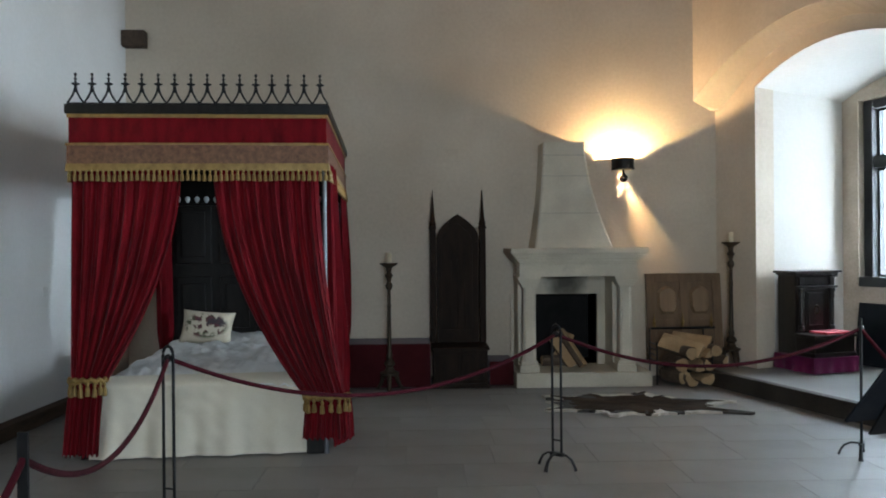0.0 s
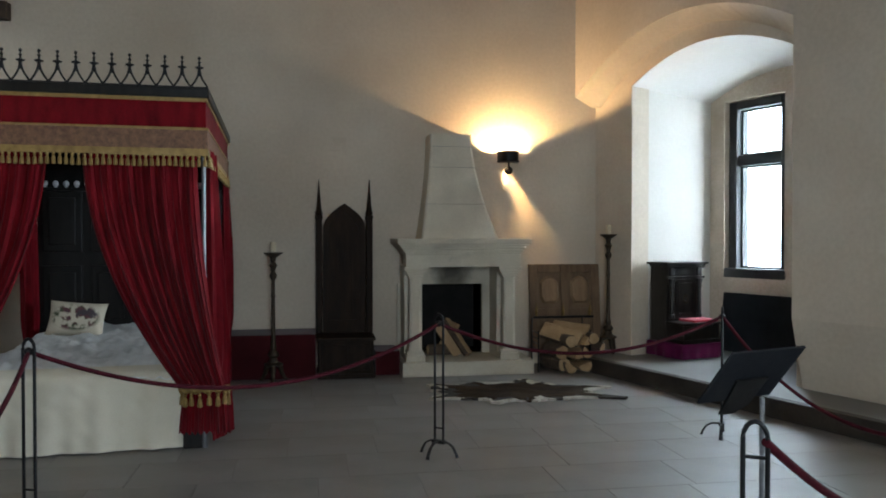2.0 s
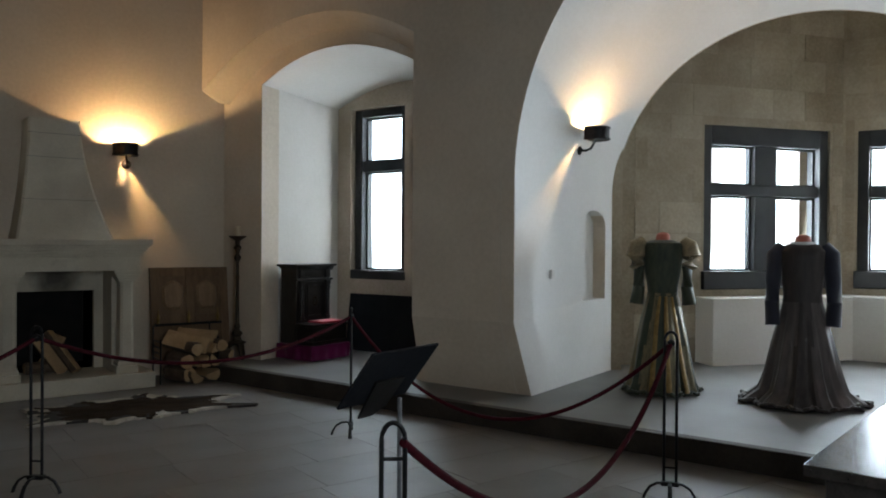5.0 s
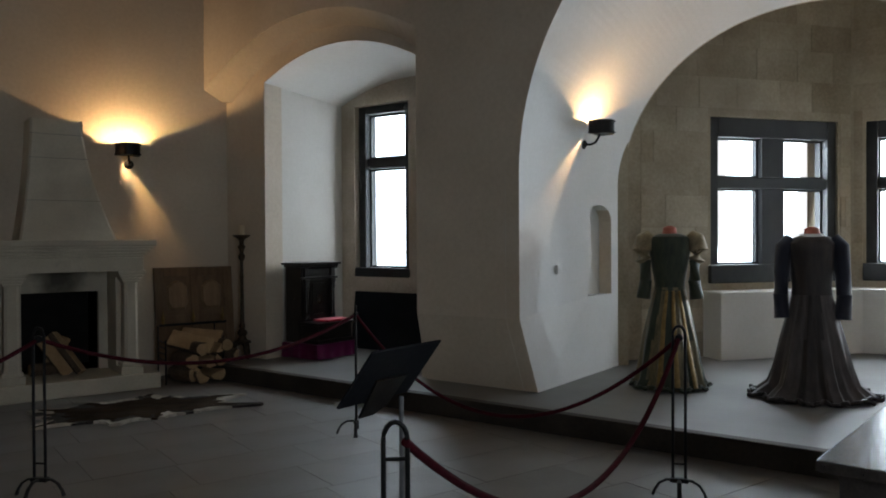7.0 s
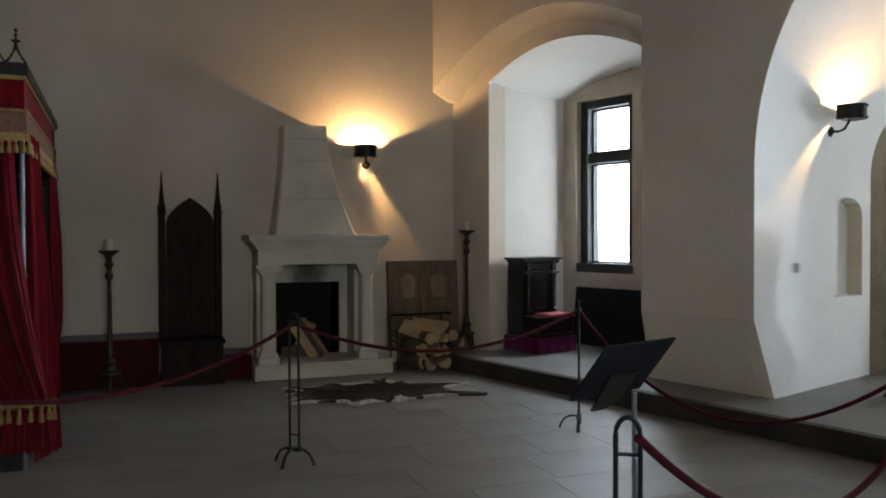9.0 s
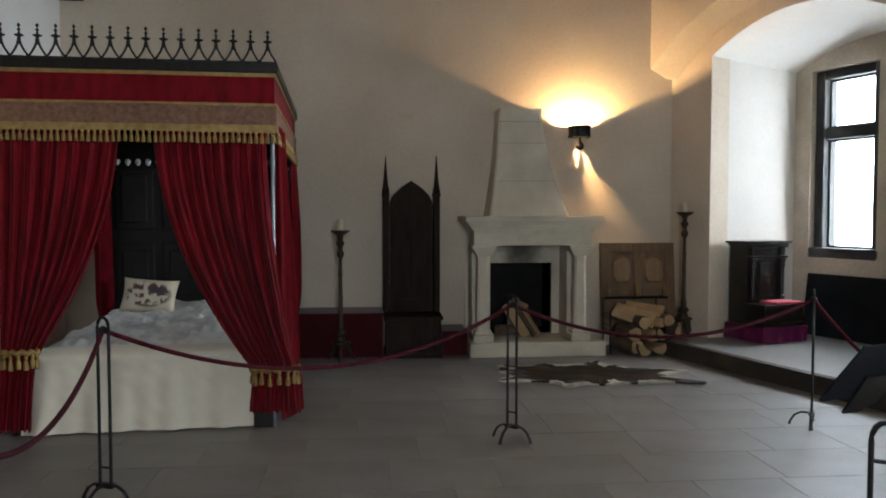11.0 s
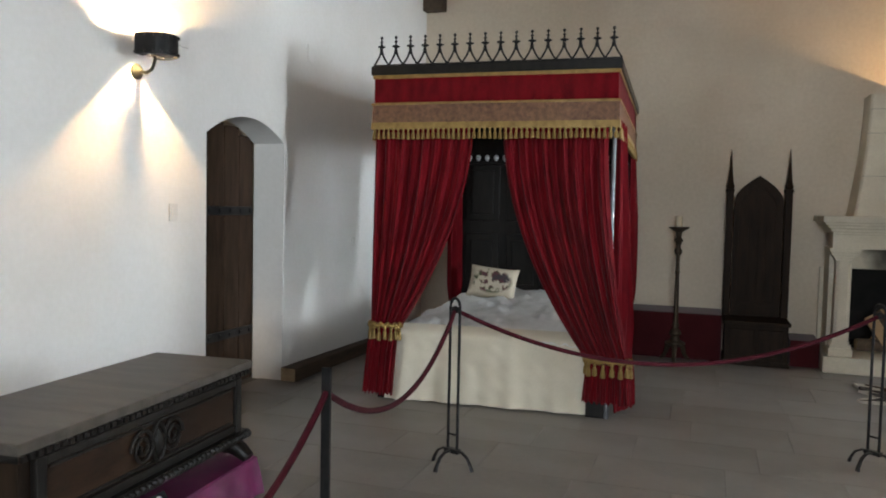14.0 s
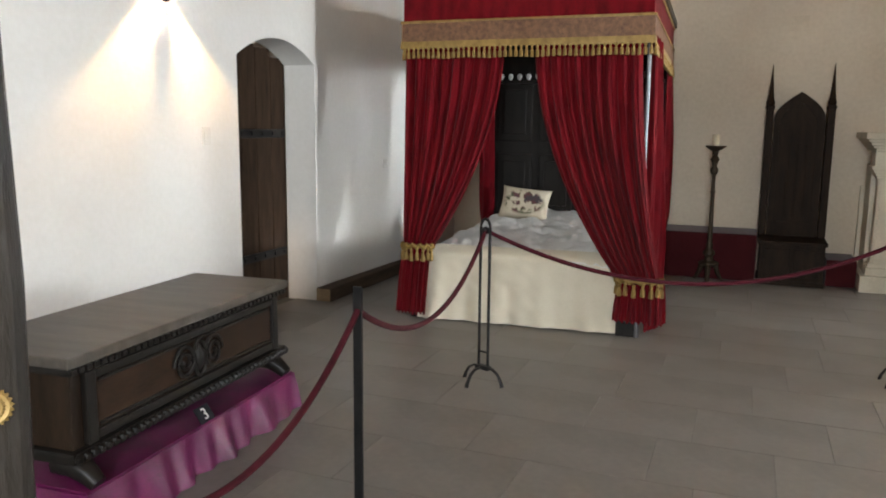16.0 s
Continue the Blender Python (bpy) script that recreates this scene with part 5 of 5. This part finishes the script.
def gown(at, turn, h, prof, mats, label, folds, neck_mat, puff, stripes=7):
    g = thing("gown", label, "gown", "", Matrix.Translation(at) @ Matrix.Rotation(turn, 4, "Z"))
    ph = folds * 0.7

    def fold(a, z):
        k = max(0.0, 1 - z / (0.62 * h))
        e = 1 + 0.09 * k * math.sin(a * folds + ph) + 0.05 * k * math.sin(a * folds * 2.3 + 1.3 * z * 3)
        depth = 0.72 if z > 0.55 * h else 0.72 + 0.24 * k
        e *= 1 - (1 - depth) * abs(math.sin(a)) ** 2
        if z < 0.08:
            e *= 1 + 0.06 * math.sin(a * 2 + 0.6)
        return e
    bm = bmesh.new()
    lathe(bm, [(r, z * h) for r, z in prof if z <= 0.62], 96, fn=fold)
    for f in bm.faces:
        c = f.calc_center_median()
        a = math.atan2(c.y, c.x) + 0.10 * math.sin(c.z * 6)
        f.material_index = 1 if (math.sin(a * stripes + 0.9) > 0.15 if puff else abs(a + 1.57) < 0.33) else 0
    part("skirt", bm, mats[0:2], g, smooth=True)
    bm = bmesh.new()
    r0 = prof[0][0]
    tube(bm, [(r0 * 1.01 * fold(6.2832 * k / 120, 0.01) * math.cos(6.2832 * k / 120), r0 * 1.01 * fold(6.2832 * k / 120, 0.01) * math.sin(6.2832 * k / 120), 0.024 + 0.010 * math.sin(k * 0.83) + 0.006 * math.sin(k * 2.1)) for k in range(121)], 0.017, 6)
    part("hem", bm, mats[1], g, "gathered trailing hem", smooth=True)
    bm = bmesh.new()
    lathe(bm, [(r, z * h) for r, z in prof if z >= 0.60], 40, fn=fold)
    part("bodice", bm, mats[1], g, smooth=True)
    bm = bmesh.new()
    tube(bm, [(0.128 * math.cos(a), 0.094 * math.sin(a), 0.615 * h - 0.03 * max(0, -math.sin(a)) ** 3) for a in [6.2832 * k / 32 for k in range(33)]], 0.009, 6)
    part("girdle", bm, mats[1], g, smooth=True)
    for sg in (-1, 1):
        bm = bmesh.new()
        if puff:
            tube(bm, [(sg * 0.16, 0, 0.945 * h), (sg * 0.21, -0.01, 0.91 * h), (sg * 0.235, -0.02, 0.85 * h), (sg * 0.225, -0.02, 0.79 * h), (sg * 0.215, -0.02, 0.775 * h)], [0.05, 0.085, 0.088, 0.075, 0.045], 14)
            part("sleeve", bm, mats[2], g, smooth=True)
            bm = bmesh.new()
            tube(bm, [(sg * 0.21, -0.02, 0.785 * h), (sg * 0.205, -0.03, 0.66 * h), (sg * 0.225, -0.03, 0.55 * h)], [0.05, 0.052, 0.062], 12)
            part("under_sleeve", bm, mats[1], g, smooth=True)
        else:
            tube(bm, [(sg * 0.15, 0, 0.93 * h), (sg * 0.205, -0.01, 0.88 * h), (sg * 0.225, -0.02, 0.72 * h), (sg * 0.235, -0.03, 0.60 * h), (sg * 0.225, -0.05, 0.46 * h)], [0.055, 0.072, 0.062, 0.058, 0.062], 14)
            part("sleeve", bm, mats[2], g, smooth=True)
    bm = bmesh.new()
    lathe(bm, [(0.075, 0.925 * h), (0.062, 0.955 * h), (0.055, 0.985 * h), (0.03, 0.995 * h), (0.005, 0.998 * h)], 16)
    part("neck_cap", bm, neck_mat, g, smooth=True)
    bm = bmesh.new()
    if puff:
        for k in range(3):
            tube(bm, [(-0.03 + 0.05 * k, -0.115, 0.60 * h), (-0.06 + 0.08 * k, -0.16, 0.45 * h), (-0.09 + 0.12 * k, -0.235, 0.2 * h), (-0.11 + 0.15 * k, -0.29, 0.03 * h)], [0.012, 0.018, 0.022, 0.024], 6, 0.4)
        part("gold_panel", bm, GOLD, g, "gold front panel", smooth=True)
    else:
        lathe(bm, [(0.085, 0.922 * h), (0.098, 0.94 * h), (0.088, 0.955 * h)], 18)
        part("collar", bm, SHEET, g, "small white collar", smooth=True)
    return g


P1 = [(0.30, 0.004), (0.275, 0.06), (0.255, 0.15), (0.225, 0.30), (0.185, 0.45), (0.15, 0.56), (0.128, 0.62), (0.132, 0.66), (0.155, 0.75), (0.175, 0.84), (0.185, 0.90), (0.165, 0.93), (0.09, 0.95)]
P2 = [(0.44, 0.004), (0.40, 0.03), (0.33, 0.08), (0.285, 0.18), (0.235, 0.35), (0.185, 0.50), (0.155, 0.60), (0.148, 0.64), (0.162, 0.75), (0.18, 0.85), (0.185, 0.90), (0.14, 0.935), (0.09, 0.945)]
gown((6.22, 2.70, 0.16), radians(-48), 1.42, P1, (GREENG, DEEPG, PALEG), "green and gold brocade gown on a headless stand", 9, NECKR, True)
gown((6.78, 1.72, 0.16), radians(-58), 1.40, P2, (BROWNG, DARKBR, NAVY), "grey-brown gown with dark sleeves on a headless stand", 11, NECKR, False)
gown((6.60, 0.44, 0.16), radians(-70), 1.40, P2, (CRIMS, CRIMS, CRIMS), "dark crimson velvet gown on a headless stand", 10, NECKR, False)

# ---- dark table beside the bay ----
tab = thing("dark_table", "dark polished wooden table near the step", "table", m=Matrix.Translation((3.02, -0.30, 0.0)) @ Matrix.Rotation(radians(13), 4, "Z"))
TABW = surface("polished_dark_wood", (0.02, 0.016, 0.014), (0.045, 0.038, 0.034), 3, 20, 0.20, 0.02, stretch=(1, 6, 6), dist=0.002, spec=0.7)
part("tabletop", boxes((0.0, -0.75, 0.71, 1.56, 0.0, 0.75), bevel=0.006), TABW, tab)
part("apron", boxes((0.05, -0.70, 0.58, 1.50, -0.06, 0.71)), TABW, tab)
for x, y in ((0.06, -0.13), (1.42, -0.13), (0.06, -0.68), (1.42, -0.68)):
    part("leg", boxes((x, y, 0.0, x + 0.08, y + 0.08, 0.58), bevel=0.008), TABW, tab)

# ---- carved chest ----
CH = Matrix.Translation((-1.69, 0.18, 0.0)) @ Matrix.Rotation(radians(93.8), 4, "Z")
chest = thing("carved_chest", "carved dark walnut chest on a low cloth-covered stand", "chest", m=CH @ Matrix.Translation((0, 0, 0.20)))
CL, CD = 1.51, 0.57
part("body", boxes((0.04, 0.04, 0.105, CL - 0.04, CD - 0.03, 0.435), bevel=0.006), OAKD, chest)
part("lid", boxes((0.0, 0.0, 0.445, CL, CD, 0.485), bevel=0.008), CHESTTOP, chest, "grey-brown chest lid, paler than the body")
part("lid_moulding", boxes((0.012, 0.012, 0.415, CL - 0.012, CD - 0.02, 0.445), bevel=0.008), OAKB, chest)
part("foot_moulding", boxes((0.01, 0.01, 0.09, CL - 0.01, CD - 0.02, 0.135), bevel=0.012), OAKB, chest)
part("front_panel", boxes((0.14, 0.028, 0.185, CL - 0.14, 0.04, 0.375), bevel=0.004), WALNUT, chest)
for a in ((0.14, 0.015, 0.145, CL - 0.14, 0.04, 0.185), (0.14, 0.015, 0.375, CL - 0.14, 0.04, 0.41), (0.09, 0.01, 0.14, 0.14, 0.04, 0.412), (CL - 0.14, 0.01, 0.14, CL - 0.09, 0.04, 0.412), (0.16, 0.022, 0.19, CL - 0.16, 0.034, 0.205), (0.16, 0.022, 0.355, CL - 0.16, 0.034, 0.37)):
    part("panel_moulding", boxes(a, bevel=0.008), OAKB, chest)
bmd = boxes((-0.012, -0.006, -0.011, 0.012, 0.008, 0.011), bevel=0.003)
dent = part("dentil", bmd, OAKB, chest)
dent.location = (0.03, 0.006, 0.43)
for k in range(1, 41):
    o = new("dentil", dent.data)
    o.parent, o.location = chest, (0.03 + 0.0362 * k, 0.006, 0.43)
bmd = bmesh.new()
lathe(bmd, [(0.004, -0.02), (0.016, -0.008), (0.018, 0.008), (0.004, 0.02)], 8)
gad = part("gadroon", bmd, OAKB, chest)
gad.location = (0.03, 0.006, 0.112)
for k in range(1, 41):
    o = new("gadroon", gad.data)
    o.parent, o.location = chest, (0.03 + 0.0362 * k, 0.006, 0.112)
    o.rotation_euler = (0, radians(25), 0)
bm = bmesh.new()
for sg in (-1, 1):
    cx = CL / 2 + 0.10 * sg
    pts = []
    for k in range(40):
        a = k / 39 * 4.2 * math.pi
        r = 0.075 - 0.060 * k / 39
        pts.append((cx + sg * r * math.cos(a), 0.016, 0.28 + r * 1.05 * math.sin(a)))
    tube(bm, pts, 0.009, 6)
tube(bm, [(CL / 2 + 0.04 * math.cos(6.283 * k / 20), 0.014, 0.28 + 0.08 * math.sin(6.283 * k / 20)) for k in range(21)], 0.010, 6)
lathe(bm, [(0.005, -0.06), (0.028, -0.02), (0.030, 0.02), (0.006, 0.06)], 10, at=(CL / 2, 0.02, 0.28))
part("carved_crest", bm, OAKB, chest, "carved scroll crest", smooth=True)
for x in (0.02, CL - 0.14):
    bm = bmesh.new()
    tube(bm, [(x + 0.06, 0.14, 0.075), (x + 0.06, 0.06, 0.065), (x + 0.06, 0.015, 0.035), (x + 0.06, -0.025, 0.004)], [0.055, 0.05, 0.04, 0.032], 10)
    part("claw_foot", bm, OAKB, chest, smooth=True)
stand = thing("draped_stand", "low stand under the chest draped in magenta satin", "stand", m=CH)
bm = bmesh.new()


def drape2(s, t):
    per = [(0.02, 0.55), (0.02, -0.03), (CL, -0.03), (CL, 0.55)]
    ks = [0.0, 0.2, 0.8, 1.0]
    i = 0 if s < 0.2 else (1 if s < 0.8 else 2)
    q = (s - ks[i]) / (ks[i + 1] - ks[i])
    x = per[i][0] + (per[i + 1][0] - per[i][0]) * q
    y = per[i][1] + (per[i + 1][1] - per[i][1]) * q
    w = (0.014 * math.sin(s * 92 + 1.5 * math.sin(s * 13)) + 0.016 * math.sin(s * 41 + 2 + t)) * (1 - t) ** 0.7
    if i == 1:
        y += w - 0.05 * (1 - t)
    else:
        x += (w + 0.02 * (1 - t)) * (1 if i == 2 else -1)
    return (x, y, 0.006 + 0.18 * t)


sheet(bm, 240, 10, drape2, 0.004)
box(bm, 0.03, -0.02, 0.175, CL - 0.01, 0.54, 0.192)
part("cloth", bm, PURPLE, stand, smooth=True)
tag = thing("number_tag", "small black tag with a white numeral by the chest", "number tag", m=CH @ Matrix.Translation((0.74, -0.028, 0.197)) @ pose(0, 0, 0, -35, 0, 0))
part("card", boxes((-0.05, -0.002, 0.0, 0.05, 0.002, 0.075)), BOARD, tag)
cu = bpy.data.curves.new("numeral", "FONT")
cu.body, cu.size, cu.extrude, cu.align_x = "3", 0.075, 0.0005, "CENTER"
num_ob = new("numeral", cu)
num_ob.data.materials.append(PLASTIC)
num_ob.parent, num_ob.matrix_basis = tag, pose(0, -0.004, 0.012, 90, 0, 0)

# ---- beam on the floor, small wall fittings ----
beam = thing("floor_beam", "dark wooden beam lying along the foot of the wall", "beam")
part("timber", boxes((-2.97, 3.93, 0.0, -2.83, 6.6, 0.115), bevel=0.008), BEAMW, beam)
part("end_face", boxes((-2.965, 3.923, 0.005, -2.835, 3.93, 0.11)), ENDGR, beam, "pale sawn end")
stub = thing("beam_stub", "short dark beam end in the upper corner", "beam end")
part("timber", boxes((-2.88, 6.86, 3.77, -2.63, 6.998, 3.95), bevel=0.008), BEAMW, stub)


def plate(name, label, m, w, h, d=0.012, mat=PLASTIC, toggle=True):
    t = thing(name, label, name.replace("_", " "), m=m)
    part("cover", boxes((-w / 2, 0.0, -h / 2, w / 2, d, h / 2), bevel=0.003), mat, t)
    if toggle:
        part("rocker", boxes((-w / 5, d, -h / 4, w / 5, d + 0.006, h / 4), bevel=0.002), mat, t)
    return t


plate("light_switch", "small white switch on the white wall", pose(-3.013, 2.60, 1.41, 0, 0, -90), 0.08, 0.12)
plate("wall_socket", "small white socket on the white wall", pose(-2.935, 5.19, 1.13, 0, 0, -90), 0.06, 0.09)
plate("wall_box", "plastered square cover plate high on the wall", pose(0.79, 7.0, 2.55, 0, 0, 180), 0.17, 0.15, 0.012, PLASTER, False)
plate("wall_box", "square plastered cover high on the white wall", pose(-2.96, 4.35, 2.80, 0, 0, -90), 0.10, 0.14, 0.012, WHITE, False)
plate("wall_box", "square plastered cover beside the wall lamp", pose(-3.01, 2.62, 2.64, 0, 0, -90), 0.26, 0.24, 0.012, WHITE, False)
sw_m = Matrix.Translation(wpt(4.032, 0.62, 1.19)) @ Matrix.Rotation(ANG, 4, "Z") @ Matrix.Rotation(math.pi, 4, "Z")
plate("light_switch", "small white switch on the bay reveal", sw_m, 0.07, 0.08, 0.03)

# ---- barrier stands and ropes ----
def barrier(at, turn, h=0.97):
    """Two slim bars joined by an arch on a four-legged bowed foot, with a ring for the rope."""
    s = thing("barrier_stand", "black wrought-iron barrier stand with bowed feet", "barrier stand", "barrier stands", pose(*at, 0, 0, turn))
    g = 0.034
    bm = bmesh.new()
    tube(bm, [(-g, 0, 0.10), (-g, 0, h - 0.05)] + [(-g * math.cos(math.pi * k / 8), 0, h - 0.05 + 0.05 * math.sin(math.pi * k / 8)) for k in range(1, 8)] + [(g, 0, h - 0.05), (g, 0, 0.10)], 0.0085, 8)
    part("upright", bm, IRON, s)
    bm = bmesh.new()
    tube(bm, [(-g, 0, 0.19), (g, 0, 0.19)], 0.006, 6)
    part("rung", bm, IRON, s)
    part("collar", boxes((-0.05, -0.02, 0.085, 0.05, 0.02, 0.11), bevel=0.006), IRON, s)
    bm = bmesh.new()
    lathe(bm, [(0.006, -0.022), (0.020, -0.012), (0.024, 0.0), (0.020, 0.012), (0.006, 0.022)], 10, at=(0, 0, h - 0.065))
    part("rope_ring", bm, IRON, s)
    for k in range(3):
        a = (0.0, math.pi, -math.pi / 2)[k]
        bm = bmesh.new()
        rr = [0.02, 0.07, 0.11, 0.135, 0.145]
        zz = [0.10, 0.098, 0.075, 0.035, 0.006]
        tube(bm, [(r * math.cos(a), r * math.sin(a), z) for r, z in zip(rr, zz)], [0.012, 0.012, 0.012, 0.013, 0.016], 6, 0.6)
        part("foot", bm, IRON, s)
    return s


SA, SB, SC, SE = (-0.955, 2.44), (1.34, 3.36), (3.51, 3.50), (4.24, 1.13)
barrier((*SA, 0), -22)
barrier((*SB, 0), -42)
barrier((*SC, 0), 238)
barrier((*SE, 0), -53)
LEC = (1.77, 0.25)
post = thing("barrier_post", "slim black iron post holding the rope by the chest", "barrier post", m=pose(-0.887, 0.764, 0))
part("bar", boxes((-0.018, -0.006, 0.0, 0.018, 0.006, 0.90), bevel=0.002), IRON, post)
part("base", boxes((-0.05, -0.05, 0.0, 0.05, 0.05, 0.012), bevel=0.003), IRON, post)


def rope(a, b, sag, r=0.0125, label="sagging burgundy velvet barrier rope"):
    bm = bmesh.new()
    a, b = Vector(a), Vector(b)
    n = 40
    tube(bm, [a.lerp(b, k / n) - Vector((0, 0, sag * 4 * (k / n) * (1 - k / n))) for k in range(n + 1)], r, 10)
    return tagged(link(bm, "barrier_rope", ROPE, None, True), label, "rope", "barrier ropes")


rope((*SA, 0.905), (*SB, 0.905), 0.30)
rope((*SB, 0.905), (*SC, 0.905), 0.24)
rope((*SC, 0.905), (*SE, 0.905), 0.60)
rope((-0.887, 0.764, 0.81), (*SA, 0.905), 0.26)
rope((-0.887, 0.764, 0.81), (-1.05, -0.49, 0.60), 0.30)

# reading stand: barrier stand with a slanted black panel
lec = thing("information_stand", "iron stand with a tilted black information board", "information stand", m=pose(*LEC, 0, 0, 0, -32))
g = 0.034
bm = bmesh.new()
tube(bm, [(-g, 0, 0.10), (-g, 0, 0.90)] + [(-g * math.cos(math.pi * k / 8), 0, 0.90 + 0.05 * math.sin(math.pi * k / 8)) for k in range(1, 8)] + [(g, 0, 0.90), (g, 0, 0.10)], 0.0075, 8)
part("upright", bm, IRON, lec)
bm = bmesh.new()
tube(bm, [(-g, 0, 0.845), (g, 0, 0.845)], 0.006, 6)
part("rung", bm, IRON, lec)
bm = bmesh.new()
tube(bm, [(0.018, 0.012, 0.10), (0.018, 0.012, 1.02)], 0.007, 8)
part("pole", bm, GREYM, lec)
for a in (0.0, math.pi, -math.pi / 2):
    bm = bmesh.new()
    tube(bm, [(r * math.cos(a), r * math.sin(a), z) for r, z in ((0.02, 0.10), (0.07, 0.098), (0.11, 0.075), (0.135, 0.035), (0.145, 0.006))], [0.012, 0.012, 0.012, 0.013, 0.016], 6, 0.6)
    part("foot", bm, IRON, lec)
e_, f_ = Vector((0.955, 0.294, 0)), Vector((-0.294, 0.955, 0))
dn = (f_ * 0.62 + Vector((0, 0, -0.78))).normalized()
nn = e_.cross(dn)
turn_in = lec.matrix_basis.inverted()


def tilted(pts, z0, th):
    bm = bmesh.new()
    c = Vector((LEC[0] - 0.005, LEC[1] + 0.01, z0))
    slab(bm, pts, [], lambda a, b: turn_in @ (c + e_ * a + dn * b), lambda a, b: turn_in @ (c + e_ * a + dn * b + nn * th))
    return bm


part("board", tilted([(-0.15, -0.105), (0.15, -0.105), (0.15, 0.105), (-0.15, 0.105)], 1.085, 0.007), BOARD, lec, "tilted black information board")
part("bracket", tilted([(-0.06, 0.0), (0.07, 0.0), (0.07, 0.12), (0.03, 0.155), (-0.03, 0.155)], 1.072, 0.007), IRON, lec)
rope((LEC[0] + 0.02, LEC[1] - 0.02, 0.895), (*SE, 0.905), 0.50, 0.0135)

# ---- dark post near the camera with a gilt rosette ----
ROUGHW = surface("rough_dark_paint", (0.006, 0.0045, 0.0035), (0.026, 0.019, 0.014), 5, 30, 0.5, 0.7, stretch=(4, 4, 1), dist=0.01, spec=0.18)
bm = bmesh.new()
PM = Matrix.Translation((-0.000, -1.358, 0)) @ Matrix.Rotation(radians(49.3), 4, "Z")
PX, PY = 0.0, 0.0
rings = []
for k in range(25):
    z = 3.0 * k / 24
    wob = 0.004 * noise.noise(Vector((z * 4, 0, 1)))
    rings.append([bm.verts.new((PX + dx + (wob if dx > -0.01 else 0), PY + dy, z)) for dx, dy in ((-0.1, -0.025), (-0.006, -0.025), (0.0, -0.02), (0.0, 0.02), (-0.006, 0.025), (-0.1, 0.025))])
for a, b in zip(rings, rings[1:]):
    for i in range(6):
        bm.faces.new((a[i], a[(i + 1) % 6], b[(i + 1) % 6], b[i]))
bm.faces.new(rings[-1])
bm.faces.new(rings[0][::-1])
dpost = thing("wooden_post", "rough dark-painted wooden post with a gilt rosette", "post", m=PM)
part("timber", bm, ROUGHW, dpost)
bm = bmesh.new()
lathe(bm, [(r * 0.31, z * 0.31) for r, z in ((0.034, 0.0), (0.040, 0.004), (0.034, 0.010), (0.026, 0.008), (0.022, 0.014), (0.004, 0.014))], 96, fn=lambda a, z: 1 + (0.07 * math.sin(a * 22) if z < 0.0025 else 0.0))
ro = part("rosette", bm, GOLD, dpost, "gilt scalloped rosette", smooth=True)
ro.matrix_basis = pose(-0.020, -0.025, 1.306, 90, 0, 0)

# ---- floor slabs ----
floor_ob, dais_ob = bpy.data.objects["floor"], bpy.data.objects["dais_floor"]


def bevelled_slab(w, d, h):
    """A thin stone with chamfered top edges, centred."""
    me = bpy.data.meshes.new("slab")
    c = 0.0015
    a, b = w / 2, d / 2
    vs = [(-a, -b, -0.02), (a, -b, -0.02), (a, b, -0.02), (-a, b, -0.02), (-a, -b, h - c), (a, -b, h - c), (a, b, h - c), (-a, b, h - c), (-a + c, -b + c, h), (a - c, -b + c, h), (a - c, b - c, h), (-a + c, b - c, h)]
    fs = [(0, 1, 5, 4), (1, 2, 6, 5), (2, 3, 7, 6), (3, 0, 4, 7), (4, 5, 9, 8), (5, 6, 10, 9), (6, 7, 11, 10), (7, 4, 8, 11), (8, 9, 10, 11)]
    me.from_pydata(vs, [], fs)
    return me


rs = random.Random(21)
WID = [0.52, 0.62, 0.72, 0.82]
kinds = []
for w in WID:
    me = bevelled_slab(w - 0.0025, 0.4975, 0.0)
    me.materials.append(FLAG)
    kinds.append(me)
y = -2.0
while y < 7.0:
    x = -3.05 + rs.uniform(-0.4, 0.0)
    while x < 5.9:
        k = rs.randrange(4)
        cx, cy = x + WID[k] / 2, y + 0.25
        edge = (Vector((cx, cy)) - Vector((3.29, 7.0))).dot(EN)
        if edge < 0.40:
            o = new("flagstone", kinds[k])
            o.location = (cx, cy, rs.uniform(-0.0008, 0.0008))
            o.parent = floor_ob
        x += WID[k]
    y += 0.5

# stone blocks of the bay walls
for fn, s0, s1, wall_nm, a0, a1 in ((f1, -0.90, 1.86, "bay_wall_1", -0.06, 1.71), (f2, 0.02, 1.70, "bay_wall_2", 0.12, 1.53)):
    wall_ob = bpy.data.objects[wall_nm]
    z = 0.16
    row = 0
    while z < 4.4:
        hh = rs.choice((0.27, 0.31, 0.35))
        x = s0 - (0.3 if row % 2 else 0.0)
        while x < s1:
            w = rs.uniform(0.42, 0.78)
            xa, xb = max(x, s0), min(x + w, s1)
            x += w
            if z + hh > 0.95 and z < 2.84:
                if xa < a0 < xb:
                    xb = a0
                elif xa >= a0 and xb <= a1:
                    continue
                elif xa < a1 < xb:
                    xa = a1
            if xb - xa < 0.05:
                continue
            d = rs.uniform(0.003, 0.010)
            bm = bmesh.new()
            box(bm, xa + 0.004, -d, z + 0.004, xb - 0.004, 0.02, z + hh - 0.004)
            for v in bm.verts:
                v.co = fn(v.co.x, v.co.y, v.co.z)
            part("stone_block", bm, ASHLAR, wall_ob)
        z += hh
        row += 1
